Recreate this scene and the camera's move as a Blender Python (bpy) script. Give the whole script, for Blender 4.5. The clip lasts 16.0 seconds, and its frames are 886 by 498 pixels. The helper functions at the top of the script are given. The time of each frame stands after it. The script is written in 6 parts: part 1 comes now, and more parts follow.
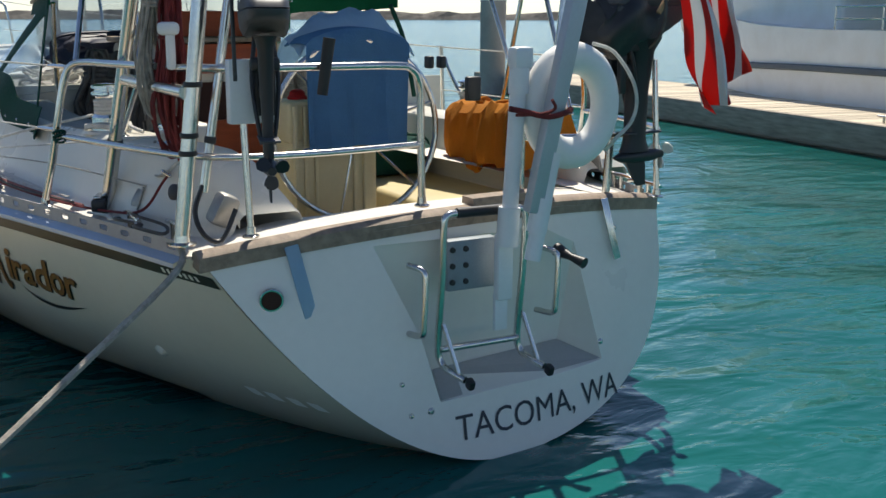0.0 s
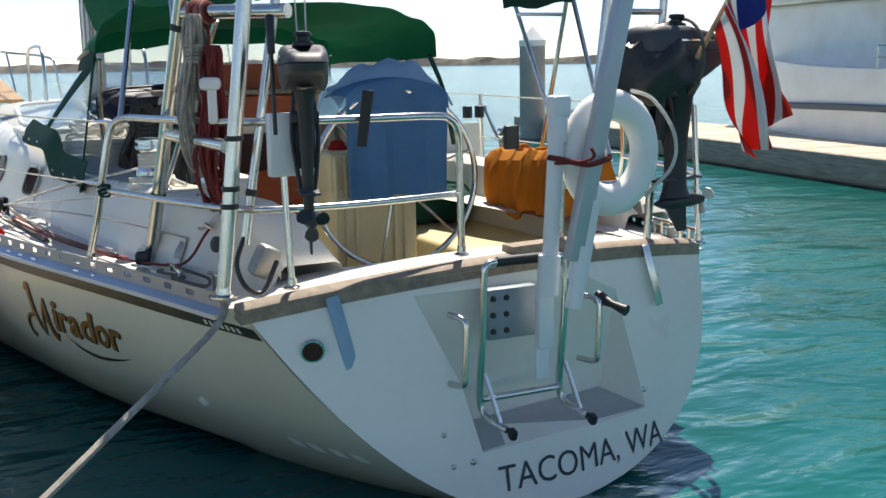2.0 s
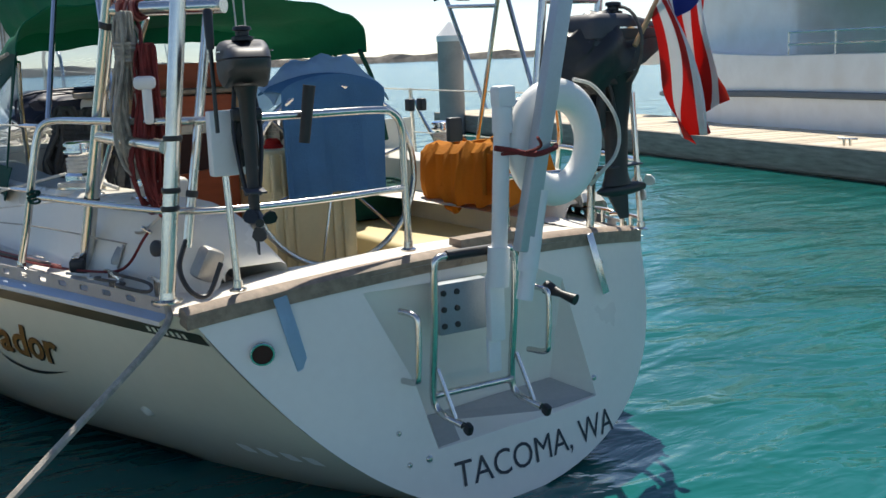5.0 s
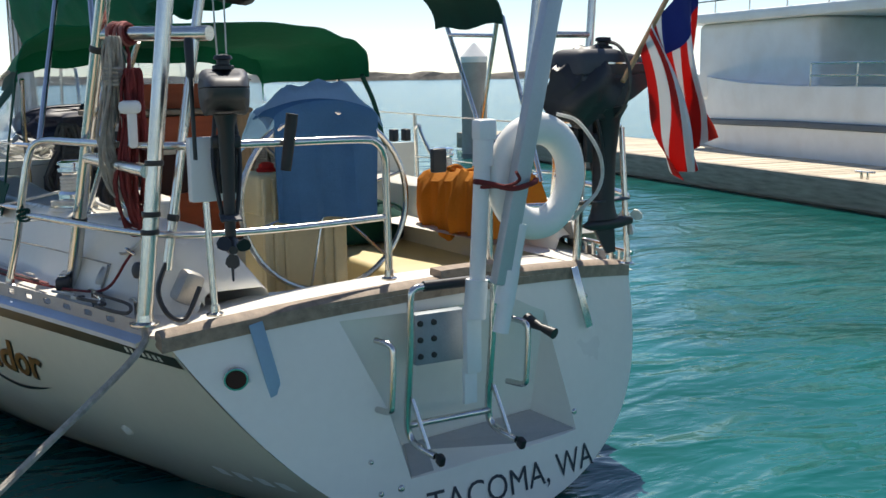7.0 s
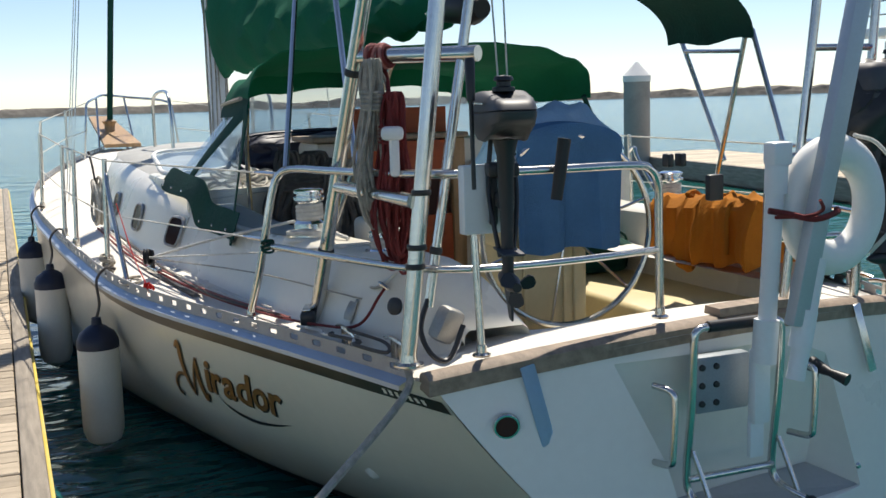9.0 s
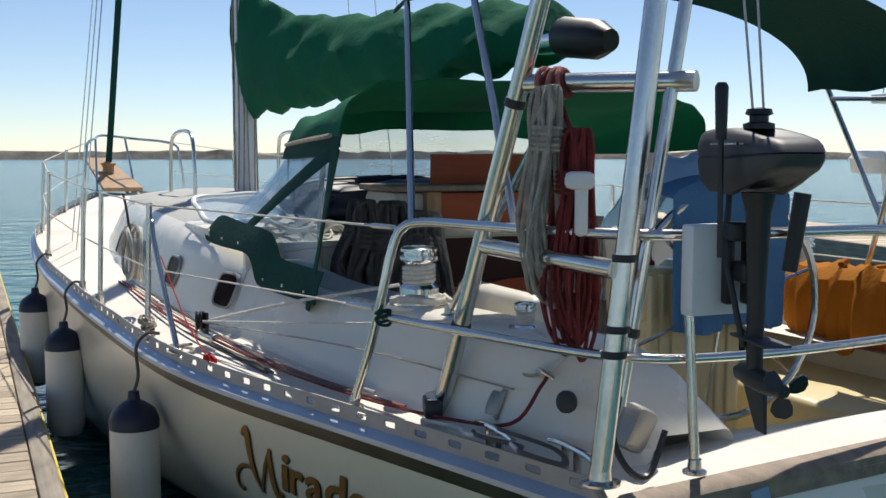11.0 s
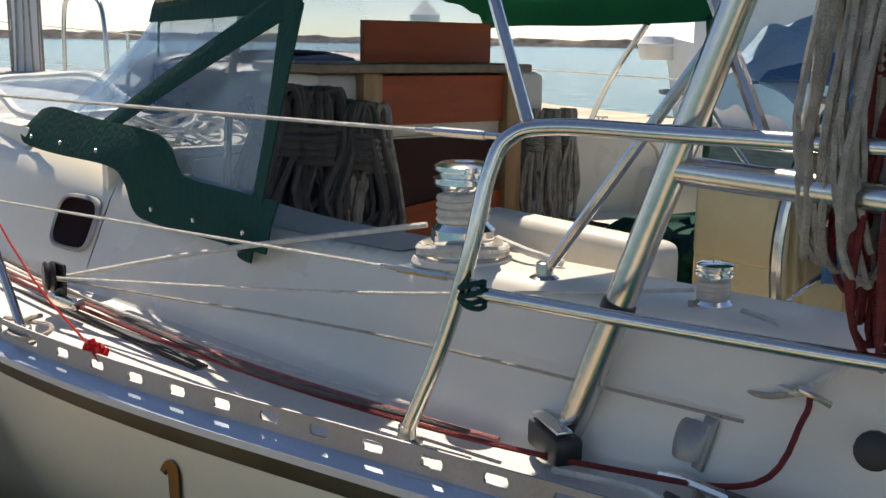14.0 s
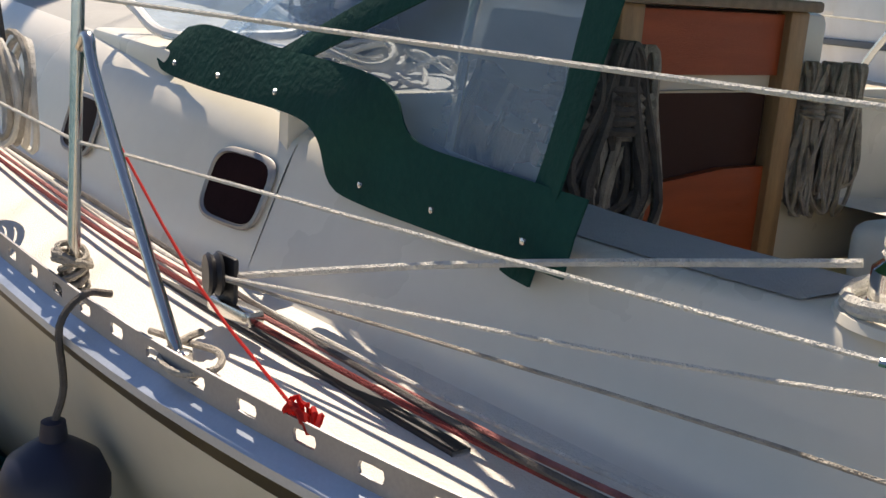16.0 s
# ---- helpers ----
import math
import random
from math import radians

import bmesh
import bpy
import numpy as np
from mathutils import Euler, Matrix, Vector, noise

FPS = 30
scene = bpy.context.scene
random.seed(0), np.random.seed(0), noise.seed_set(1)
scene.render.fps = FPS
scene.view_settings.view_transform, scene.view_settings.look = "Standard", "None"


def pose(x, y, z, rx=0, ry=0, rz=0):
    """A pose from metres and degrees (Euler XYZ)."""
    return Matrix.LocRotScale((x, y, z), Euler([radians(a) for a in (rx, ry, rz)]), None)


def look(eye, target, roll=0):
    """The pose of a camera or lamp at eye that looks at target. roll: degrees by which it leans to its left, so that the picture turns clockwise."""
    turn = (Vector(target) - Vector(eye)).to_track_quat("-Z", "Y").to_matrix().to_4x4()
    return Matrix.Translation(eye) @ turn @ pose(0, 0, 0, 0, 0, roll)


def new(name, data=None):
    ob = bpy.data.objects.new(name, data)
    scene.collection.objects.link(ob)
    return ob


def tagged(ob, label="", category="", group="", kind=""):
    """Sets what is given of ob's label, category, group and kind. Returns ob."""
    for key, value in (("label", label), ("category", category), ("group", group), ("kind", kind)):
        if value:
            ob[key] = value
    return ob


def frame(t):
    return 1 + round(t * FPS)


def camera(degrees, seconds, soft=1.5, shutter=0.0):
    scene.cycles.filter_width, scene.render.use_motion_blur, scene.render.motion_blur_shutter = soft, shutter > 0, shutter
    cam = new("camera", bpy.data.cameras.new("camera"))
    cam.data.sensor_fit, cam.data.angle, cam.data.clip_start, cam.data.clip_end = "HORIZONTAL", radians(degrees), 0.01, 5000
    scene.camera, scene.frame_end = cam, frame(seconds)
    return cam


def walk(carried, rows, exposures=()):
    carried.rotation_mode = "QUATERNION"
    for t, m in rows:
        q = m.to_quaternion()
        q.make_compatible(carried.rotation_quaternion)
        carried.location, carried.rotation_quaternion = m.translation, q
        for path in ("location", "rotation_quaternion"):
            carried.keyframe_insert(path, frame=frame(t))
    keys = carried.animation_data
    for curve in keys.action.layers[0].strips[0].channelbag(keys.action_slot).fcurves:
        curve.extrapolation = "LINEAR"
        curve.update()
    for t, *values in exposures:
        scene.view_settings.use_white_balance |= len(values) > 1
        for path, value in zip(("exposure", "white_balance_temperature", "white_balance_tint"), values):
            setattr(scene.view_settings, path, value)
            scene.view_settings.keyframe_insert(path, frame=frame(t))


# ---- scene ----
# @cam
cam = camera(44.74, 16.0)
ROWS = [
    (0, -1.980, -3.468, 1.869, 77.73, -0.20, -28.84),
    (0.5, -1.976, -3.462, 1.870, 77.83, 0.45, -28.68),
    (1, -1.975, -3.461, 1.853, 78.42, 0.51, -28.17),
    (1.5, -1.969, -3.466, 1.876, 79.42, 0.79, -28.03),
    (2, -1.970, -3.466, 1.887, 80.08, 0.88, -26.76),
    (2.5, -1.977, -3.459, 1.882, 80.23, 0.61, -26.51),
    (3, -1.983, -3.442, 1.893, 81.84, 1.17, -25.45),
    (3.5, -1.992, -3.432, 1.906, 82.39, 0.35, -25.05),
    (4, -2.007, -3.418, 1.901, 82.22, 0.16, -23.46),
    (4.5, -2.008, -3.396, 1.878, 81.64, -2.01, -24.29),
    (5, -2.033, -3.374, 1.871, 79.82, 2.21, -31.30),
    (5.2, -2.043, -3.372, 1.868, 79.94, 2.54, -32.86),
    (7.3, -1.882, -3.474, 1.919, 80.68, 0.69, -29.10),
    (7.5, -1.927, -3.420, 1.914, 80.52, 0.75, -28.61),
    (8, -2.023, -3.307, 1.907, 82.37, 1.17, -23.63),
    (8.2, -2.072, -3.258, 1.935, 81.54, 1.55, -21.99),
    (10.3, -2.278, -2.441, 1.885, 83.50, 0.29, -25.64),
    (10.5, -2.336, -2.345, 1.881, 82.64, -0.33, -26.28),
    (11, -2.392, -2.040, 1.886, 84.95, -0.05, -23.91),
    (11.5, -2.433, -1.763, 1.857, 81.00, -0.42, -23.50),
    (12, -2.495, -1.498, 1.856, 78.64, -1.39, -28.35),
    (12.5, -2.456, -1.225, 1.866, 80.15, -0.44, -30.39),
    (13, -2.427, -0.958, 1.848, 79.18, -0.67, -32.27),
    (13.5, -2.458, -0.676, 1.833, 78.41, 0.29, -36.72),
    (14, -2.405, -0.432, 1.824, 79.01, -1.00, -37.79),
    (14.5, -2.340, -0.179, 1.817, 78.47, -2.73, -35.20),
    (15, -2.361, 0.070, 1.803, 78.60, -3.18, -36.86),
    (15.5, -2.339, 0.305, 1.793, 76.97, -3.27, -36.53),
    (16, -2.264, 0.568, 1.775, 75.11, -4.01, -33.91),
]
walk(cam, [(t, pose(*p)) for t, *p in ROWS], [(0, 0.26, 6600, 9), (0.5, 0.52, 6650, 9), (1.5, 0.64, 6700, 9), (3.5, 0.54, 6650, 9), (5.2, 0.46, 6550, 9), (8.2, 0.40, 6700, 10), (10.3, 0.16, 6500, 10), (11, 0.10, 6500, 10), (12, 0.22, 6800, 12), (12.5, 0.38, 7000, 13), (14, 0.42, 7200, 14), (16, 0.40, 7350, 16)])
# @endcam

# ---- world, sun ----
SUN_ELEV, SUN_AZ = 57.5, 32.0
world = bpy.data.worlds.new("sky")
scene.world = world
world.use_nodes = True
wn = world.node_tree
sky = wn.nodes.new("ShaderNodeTexSky")
sky.sky_type = "NISHITA"
sky.sun_disc = False
sky.sun_elevation, sky.sun_rotation = radians(SUN_ELEV), radians(SUN_AZ)
sky.altitude = 900.0
sky.dust_density, sky.air_density, sky.ozone_density = 0.1, 0.85, 2.6
tone = wn.nodes.new("ShaderNodeMixRGB")
tone.blend_type = "MULTIPLY"
tone.inputs[0].default_value = 1.0
tone.inputs[2].default_value = (1.03, 1.0, 1.0, 1)
wn.links.new(sky.outputs[0], tone.inputs[1])
wn.links.new(tone.outputs[0], wn.nodes["Background"].inputs[0])
wn.nodes["Background"].inputs[1].default_value = 0.105
sun_data = bpy.data.lights.new("sun", "SUN")
sun_data.energy, sun_data.angle, sun_data.color = 5.0, radians(0.5), (1.0, 0.94, 0.84)
sun = new("sun", sun_data)
_d = Vector((math.sin(radians(SUN_AZ)) * math.cos(radians(SUN_ELEV)), math.cos(radians(SUN_AZ)) * math.cos(radians(SUN_ELEV)), math.sin(radians(SUN_ELEV))))
sun.matrix_world = look(_d * 50, (0, 0, 0))


# ---- materials ----
def mat(name, color, rough=0.5, metal=0.0, vary=0.12, scale=6.0, bump=0.0, bump_scale=80.0, stain=None, stain_amount=0.0, spec=0.5, stretch=(1, 1, 1)):
    """A painted, cloth or metal surface: colour broken at two scales, roughness varied, fine relief, stains."""
    m = bpy.data.materials.new(name)
    m.use_nodes = True
    nt = m.node_tree
    b = nt.nodes["Principled BSDF"]
    b.inputs["Metallic"].default_value = metal
    b.inputs["Specular IOR Level"].default_value = spec
    tc = nt.nodes.new("ShaderNodeTexCoord")
    mp = nt.nodes.new("ShaderNodeMapping")
    mp.inputs["Scale"].default_value = stretch
    nt.links.new(tc.outputs["Object"], mp.inputs[0])
    n1 = nt.nodes.new("ShaderNodeTexNoise")
    n1.inputs["Scale"].default_value, n1.inputs["Detail"].default_value = scale, 5
    n2 = nt.nodes.new("ShaderNodeTexNoise")
    n2.inputs["Scale"].default_value, n2.inputs["Detail"].default_value = scale * 14, 3
    nt.links.new(mp.outputs[0], n1.inputs["Vector"])
    nt.links.new(mp.outputs[0], n2.inputs["Vector"])
    mx = nt.nodes.new("ShaderNodeMath")
    mx.operation = "MULTIPLY_ADD"
    mx.inputs[1].default_value = 0.35
    nt.links.new(n2.outputs[0], mx.inputs[0])
    nt.links.new(n1.outputs[0], mx.inputs[2])
    ramp = nt.nodes.new("ShaderNodeValToRGB")
    c = Vector(color)
    lo, hi = c * (1 - vary), c * (1 + vary)
    ramp.color_ramp.elements[0].position, ramp.color_ramp.elements[1].position = 0.42, 0.95
    ramp.color_ramp.elements[0].color = (*lo, 1)
    ramp.color_ramp.elements[1].color = (min(hi.x, 0.95), min(hi.y, 0.95), min(hi.z, 0.95), 1)
    nt.links.new(mx.outputs[0], ramp.inputs[0])
    out = ramp.outputs[0]
    if stain:
        n3 = nt.nodes.new("ShaderNodeTexNoise")
        n3.inputs["Scale"].default_value, n3.inputs["Detail"].default_value = scale * 0.5, 8
        nt.links.new(mp.outputs[0], n3.inputs["Vector"])
        r3 = nt.nodes.new("ShaderNodeValToRGB")
        r3.color_ramp.elements[0].position, r3.color_ramp.elements[1].position = 0.5, 0.78
        r3.color_ramp.elements[1].color = (stain_amount,) * 3 + (1,)
        nt.links.new(n3.outputs[0], r3.inputs[0])
        mix = nt.nodes.new("ShaderNodeMixRGB")
        mix.inputs[2].default_value = (*stain, 1)
        nt.links.new(r3.outputs[0], mix.inputs[0])
        nt.links.new(out, mix.inputs[1])
        out = mix.outputs[0]
    nt.links.new(out, b.inputs["Base Color"])
    mr = nt.nodes.new("ShaderNodeMapRange")
    mr.inputs[3].default_value, mr.inputs[4].default_value = max(rough - 0.1, 0.03), min(rough + 0.12, 1)
    nt.links.new(n1.outputs[0], mr.inputs[0])
    nt.links.new(mr.outputs[0], b.inputs["Roughness"])
    if bump:
        nb = nt.nodes.new("ShaderNodeTexNoise")
        nb.inputs["Scale"].default_value, nb.inputs["Detail"].default_value = bump_scale, 4
        nt.links.new(mp.outputs[0], nb.inputs["Vector"])
        bp = nt.nodes.new("ShaderNodeBump")
        bp.inputs["Strength"].default_value, bp.inputs["Distance"].default_value = bump, 0.01
        nt.links.new(nb.outputs[0], bp.inputs["Height"])
        nt.links.new(bp.outputs[0], b.inputs["Normal"])
    return m


def glass_mat(name, tint, clear=0.8, rough=0.03):
    m = bpy.data.materials.new(name)
    m.use_nodes = True
    nt = m.node_tree
    b = nt.nodes["Principled BSDF"]
    b.inputs["Base Color"].default_value = (*tint, 1)
    b.inputs["Roughness"].default_value = rough
    tr = nt.nodes.new("ShaderNodeBsdfTransparent")
    tr.inputs[0].default_value = (0.5 + tint[0] * 0.5, 0.5 + tint[1] * 0.5, 0.5 + tint[2] * 0.5, 1)
    mix = nt.nodes.new("ShaderNodeMixShader")
    ns = nt.nodes.new("ShaderNodeTexNoise")
    ns.inputs["Scale"].default_value, ns.inputs["Detail"].default_value = 3.0, 5
    mr = nt.nodes.new("ShaderNodeMapRange")
    mr.inputs[3].default_value, mr.inputs[4].default_value = 1 - clear - 0.12, 1 - clear + 0.16
    nt.links.new(ns.outputs[0], mr.inputs[0])
    bp = nt.nodes.new("ShaderNodeBump")
    bp.inputs["Strength"].default_value, bp.inputs["Distance"].default_value = 0.35, 0.03
    nt.links.new(ns.outputs[0], bp.inputs["Height"])
    nt.links.new(bp.outputs[0], b.inputs["Normal"])
    nt.links.new(mr.outputs[0], mix.inputs[0])
    nt.links.new(tr.outputs[0], mix.inputs[1])
    nt.links.new(b.outputs[0], mix.inputs[2])
    nt.links.new(mix.outputs[0], nt.nodes["Material Output"].inputs[0])
    return m


def wood_mat(name, color, grain=(1, 14, 14), rough=0.6, vary=0.35, island=False):
    m = mat(name, color, rough, 0, vary, 3.0, 0.25, 60, None, 0, 0.3, grain)
    if island:
        nt = m.node_tree
        b = nt.nodes["Principled BSDF"]
        src = b.inputs["Base Color"].links[0].from_socket
        info = nt.nodes.new("ShaderNodeObjectInfo")
        mr = nt.nodes.new("ShaderNodeMapRange")
        mr.inputs[3].default_value, mr.inputs[4].default_value = 0.72, 1.22
        nt.links.new(info.outputs["Random"], mr.inputs[0])
        mul = nt.nodes.new("ShaderNodeMixRGB")
        mul.blend_type = "MULTIPLY"
        mul.inputs[0].default_value = 1
        nt.links.new(src, mul.inputs[1])
        nt.links.new(mr.outputs[0], mul.inputs[2])
        nt.links.new(mul.outputs[0], b.inputs["Base Color"])
    return m


def water_mat():
    m = bpy.data.materials.new("harbour_water")
    m.use_nodes = True
    nt = m.node_tree
    b = nt.nodes["Principled BSDF"]
    b.inputs["Base Color"].default_value = (0.004, 0.105, 0.105, 1)
    b.inputs["Roughness"].default_value = 0.12
    b.inputs["IOR"].default_value = 1.33
    tc = nt.nodes.new("ShaderNodeTexCoord")
    big = nt.nodes.new("ShaderNodeTexNoise")
    big.inputs["Scale"].default_value, big.inputs["Detail"].default_value = 0.5, 2
    nt.links.new(tc.outputs["Object"], big.inputs["Vector"])
    tint = nt.nodes.new("ShaderNodeValToRGB")
    tint.color_ramp.elements[0].position, tint.color_ramp.elements[1].position = 0.3, 0.75
    tint.color_ramp.elements[0].color, tint.color_ramp.elements[1].color = (0.004, 0.070, 0.060, 1), (0.007, 0.128, 0.120, 1)
    nt.links.new(big.outputs[0], tint.inputs[0])
    nt.links.new(tint.outputs[0], b.inputs["Base Color"])
    mp = nt.nodes.new("ShaderNodeMapping")
    mp.inputs["Rotation"].default_value = (0, 0, 0.5)
    mp.inputs["Scale"].default_value = (1.0, 1.9, 1)
    nt.links.new(tc.outputs["Object"], mp.inputs[0])
    prev = None
    for scale, strength, dist in ((0.9, 0.7, 0.16), (3.0, 0.42, 0.042), (11.0, 0.14, 0.010)):
        n = nt.nodes.new("ShaderNodeTexNoise")
        n.inputs["Scale"].default_value, n.inputs["Detail"].default_value = scale, 3
        n.inputs["Distortion"].default_value = 0.6
        nt.links.new(mp.outputs[0], n.inputs["Vector"])
        bp = nt.nodes.new("ShaderNodeBump")
        bp.inputs["Strength"].default_value, bp.inputs["Distance"].default_value = strength, dist
        nt.links.new(n.outputs[0], bp.inputs["Height"])
        if prev:
            nt.links.new(prev.outputs[0], bp.inputs["Normal"])
        prev = bp
    nt.links.new(prev.outputs[0], b.inputs["Normal"])
    return m


GEL = mat("cream_gelcoat", (0.74, 0.70, 0.60), 0.28, 0, 0.05, 2.0, 0.02, 30, (0.45, 0.38, 0.26), 0.25)
HULL = mat("hull_gelcoat", (0.70, 0.65, 0.53), 0.22, 0, 0.05, 1.5, 0.015, 20, (0.40, 0.33, 0.22), 0.22)
TRANS = mat("white_gelcoat", (0.82, 0.79, 0.71), 0.3, 0, 0.05, 2.0, 0.02, 30, (0.5, 0.44, 0.32), 0.2)
YELLOW = mat("yellowed_gelcoat", (0.72, 0.60, 0.34), 0.35, 0, 0.08, 3.0, 0.02, 30, (0.5, 0.38, 0.18), 0.3)
NONSKID = mat("nonskid_deck", (0.76, 0.72, 0.64), 0.75, 0, 0.10, 4.0, 0.35, 220, (0.35, 0.3, 0.24), 0.35)
ROOF = mat("roof_nonskid", (0.40, 0.40, 0.38), 0.8, 0, 0.14, 3.0, 0.4, 200, (0.27, 0.26, 0.23), 0.45)
GREYDECK = mat("grey_nonskid", (0.42, 0.42, 0.40), 0.8, 0, 0.12, 4.0, 0.4, 220, (0.25, 0.24, 0.22), 0.3)
STRIPE = mat("dark_stripe", (0.028, 0.024, 0.018), 0.35, 0, 0.3, 5.0, 0.02, 40, (0.12, 0.10, 0.06), 0.5)
BOOT = mat("black_boot_stripe", (0.012, 0.014, 0.013), 0.5, 0, 0.3, 5.0)
STEEL = mat("stainless_steel", (0.64, 0.63, 0.60), 0.2, 1.0, 0.14, 8.0, 0.03, 60, (0.36, 0.27, 0.17), 0.4)
ALU = mat("anodised_aluminium", (0.72, 0.73, 0.74), 0.22, 1.0, 0.08, 8.0, 0.03, 80)
RAILWEB = mat("dull_rail_web", (0.36, 0.36, 0.37), 0.5, 0.7, 0.2, 10.0, 0.05, 80, (0.2, 0.18, 0.15), 0.4)
# satin aluminium; the blue of the reflected sky is put into its colour
RAILFOOT = mat("sky_tinted_rail_flange", (0.46, 0.52, 0.60), 0.42, 0.55, 0.12, 10.0, 0.05, 80, (0.25, 0.24, 0.22), 0.3)
CHROME = mat("chrome", (0.86, 0.86, 0.85), 0.08, 1.0, 0.04, 8.0)
WHITEPAINT = mat("white_paint", (0.78, 0.79, 0.79), 0.4, 0, 0.05, 5.0, 0.03, 60, (0.42, 0.36, 0.28), 0.3)
TEAK = wood_mat("weathered_teak", (0.30, 0.23, 0.17), (10, 1.2, 10))
TEAKTRIM = wood_mat("varnished_trim", (0.42, 0.26, 0.13), (8, 8, 1.0), 0.4)
REDWOOD = wood_mat("varnished_redwood", (0.40, 0.085, 0.03), (1.2, 8, 9), 0.3, 0.2)
# near-black brown that paints the shade inside hollows
SHADEIN = mat("interior_shade", (0.05, 0.018, 0.012), 0.8)
GREEN = mat("green_canvas", (0.012, 0.15, 0.082), 0.85, 0, 0.2, 4.0, 0.5, 25, (0.02, 0.14, 0.08), 0.4, 0.2)
DKGREEN = mat("dark_green_canvas", (0.008, 0.054, 0.042), 0.85, 0, 0.2, 5.0, 0.35, 60, None, 0, 0.2)
CLEAR = glass_mat("clear_vinyl", (0.48, 0.64, 0.78), 0.66, 0.06)
TINTED = mat("smoked_acrylic", (0.022, 0.008, 0.008), 0.16, 0, 0.2, 3.0, 0, 80, None, 0, 0.25)
DULL = mat("dull_frame_metal", (0.36, 0.35, 0.33), 0.5, 0.8, 0.2, 14.0, 0.1, 60, (0.2, 0.17, 0.13), 0.4)
DRAB = mat("grey_blue_plate", (0.26, 0.30, 0.33), 0.55, 0.1, 0.2, 10.0, 0.1, 60, (0.12, 0.12, 0.11), 0.5)
BLUE = mat("blue_towel", (0.12, 0.27, 0.46), 0.95, 0, 0.15, 5.0, 0.8, 140, (0.10, 0.24, 0.5), 0.4, 0.1)
PALEBLUE = mat("pale_blue_cloth", (0.46, 0.64, 0.78), 0.8, 0, 0.12, 5.0, 0.5, 60, None, 0, 0.2)
ORANGE = mat("orange_canvas", (0.50, 0.19, 0.022), 0.85, 0, 0.18, 6.0, 0.5, 50, (0.28, 0.10, 0.015), 0.5, 0.15)
REDROPE = mat("red_rope", (0.19, 0.024, 0.022), 0.85, 0, 0.35, 30.0, 0.8, 240)
GREYROPE = mat("grey_rope", (0.42, 0.38, 0.32), 0.9, 0, 0.35, 30.0, 0.8, 240)
WHITEROPE = mat("white_rope", (0.70, 0.67, 0.60), 0.85, 0, 0.2, 30.0, 0.8, 240)
DARKROPE = mat("dark_rope", (0.11, 0.098, 0.088), 0.9, 0, 0.3, 30.0, 0.6, 240)
BLACK = mat("black_plastic", (0.018, 0.018, 0.02), 0.45, 0, 0.25, 8.0, 0.05, 60)
MOTOR = mat("charcoal_cowl", (0.045, 0.047, 0.056), 0.55, 0, 0.2, 6.0, 0.03, 40, (0.12, 0.12, 0.12), 0.3)
FOAM = mat("white_vinyl", (0.82, 0.81, 0.77), 0.5, 0, 0.05, 6.0, 0.1, 30, (0.5, 0.46, 0.38), 0.25)
FENDER = mat("fender_vinyl", (0.66, 0.63, 0.55), 0.45, 0, 0.08, 5.0, 0.05, 30, (0.35, 0.30, 0.22), 0.5)
NAVY = mat("navy_vinyl", (0.009, 0.012, 0.032), 0.5, 0, 0.2, 6.0)
GOLD = mat("gold_leaf", (0.34, 0.16, 0.045), 0.35, 0.3, 0.25, 20.0)
LETTER = mat("dark_lettering", (0.015, 0.022, 0.04), 0.4)
FLAGRED = mat("flag_red", (0.55, 0.03, 0.025), 0.85, 0, 0.12, 8.0)
FLAGWHITE = mat("flag_white", (0.8, 0.8, 0.8), 0.85, 0, 0.06, 8.0)
FLAGBLUE = mat("flag_blue", (0.03, 0.04, 0.22), 0.85, 0, 0.12, 8.0)
for fm in (FLAGRED, FLAGWHITE, FLAGBLUE):
    nt_ = fm.node_tree
    tl = nt_.nodes.new("ShaderNodeBsdfTranslucent")
    ad = nt_.nodes.new("ShaderNodeMixShader")
    ad.inputs[0].default_value = 0.5
    pb = nt_.nodes["Principled BSDF"]
    nt_.links.new(pb.inputs["Base Color"].links[0].from_socket, tl.inputs[0])
    nt_.links.new(pb.outputs[0], ad.inputs[1])
    nt_.links.new(tl.outputs[0], ad.inputs[2])
    nt_.links.new(ad.outputs[0], nt_.nodes["Material Output"].inputs[0])
PLANK = wood_mat("dock_plank", (0.47, 0.39, 0.29), (1.5, 12, 12), 0.85, 0.25, True)
# lighter copy of PLANK: the far dock's strong sunlight put into the colour
LITPLANK = wood_mat("sunlit_dock_plank", (0.60, 0.52, 0.40), (1.5, 12, 12), 0.85, 0.22, True)
DOCKSIDE = wood_mat("dock_fascia", (0.30, 0.26, 0.21), (12, 1.0, 8), 0.85)
CONCRETE = mat("pile_concrete", (0.36, 0.34, 0.31), 0.85, 0, 0.2, 3.0, 0.4, 30, (0.16, 0.15, 0.13), 0.5)
ROCK = mat("breakwater_rock", (0.15, 0.135, 0.115), 0.95, 0, 0.45, 0.5, 1.0, 1.5)
WATER = water_mat()
PINKROPE = mat("faded_red_rope", (0.42, 0.16, 0.14), 0.85, 0, 0.35, 30.0, 0.8, 240)
CHANNEL = mat("weathered_aluminium", (0.50, 0.53, 0.56), 0.5, 0.6, 0.1, 8.0, 0.05, 60, (0.3, 0.3, 0.3), 0.3)
PORTGLASS = mat("smoked_acrylic", (0.022, 0.010, 0.010), 0.10, 0, 0.3, 6.0, 0.0, 20)
PORTGLASS.node_tree.nodes["Principled BSDF"].inputs["Specular IOR Level"].default_value = 0.01


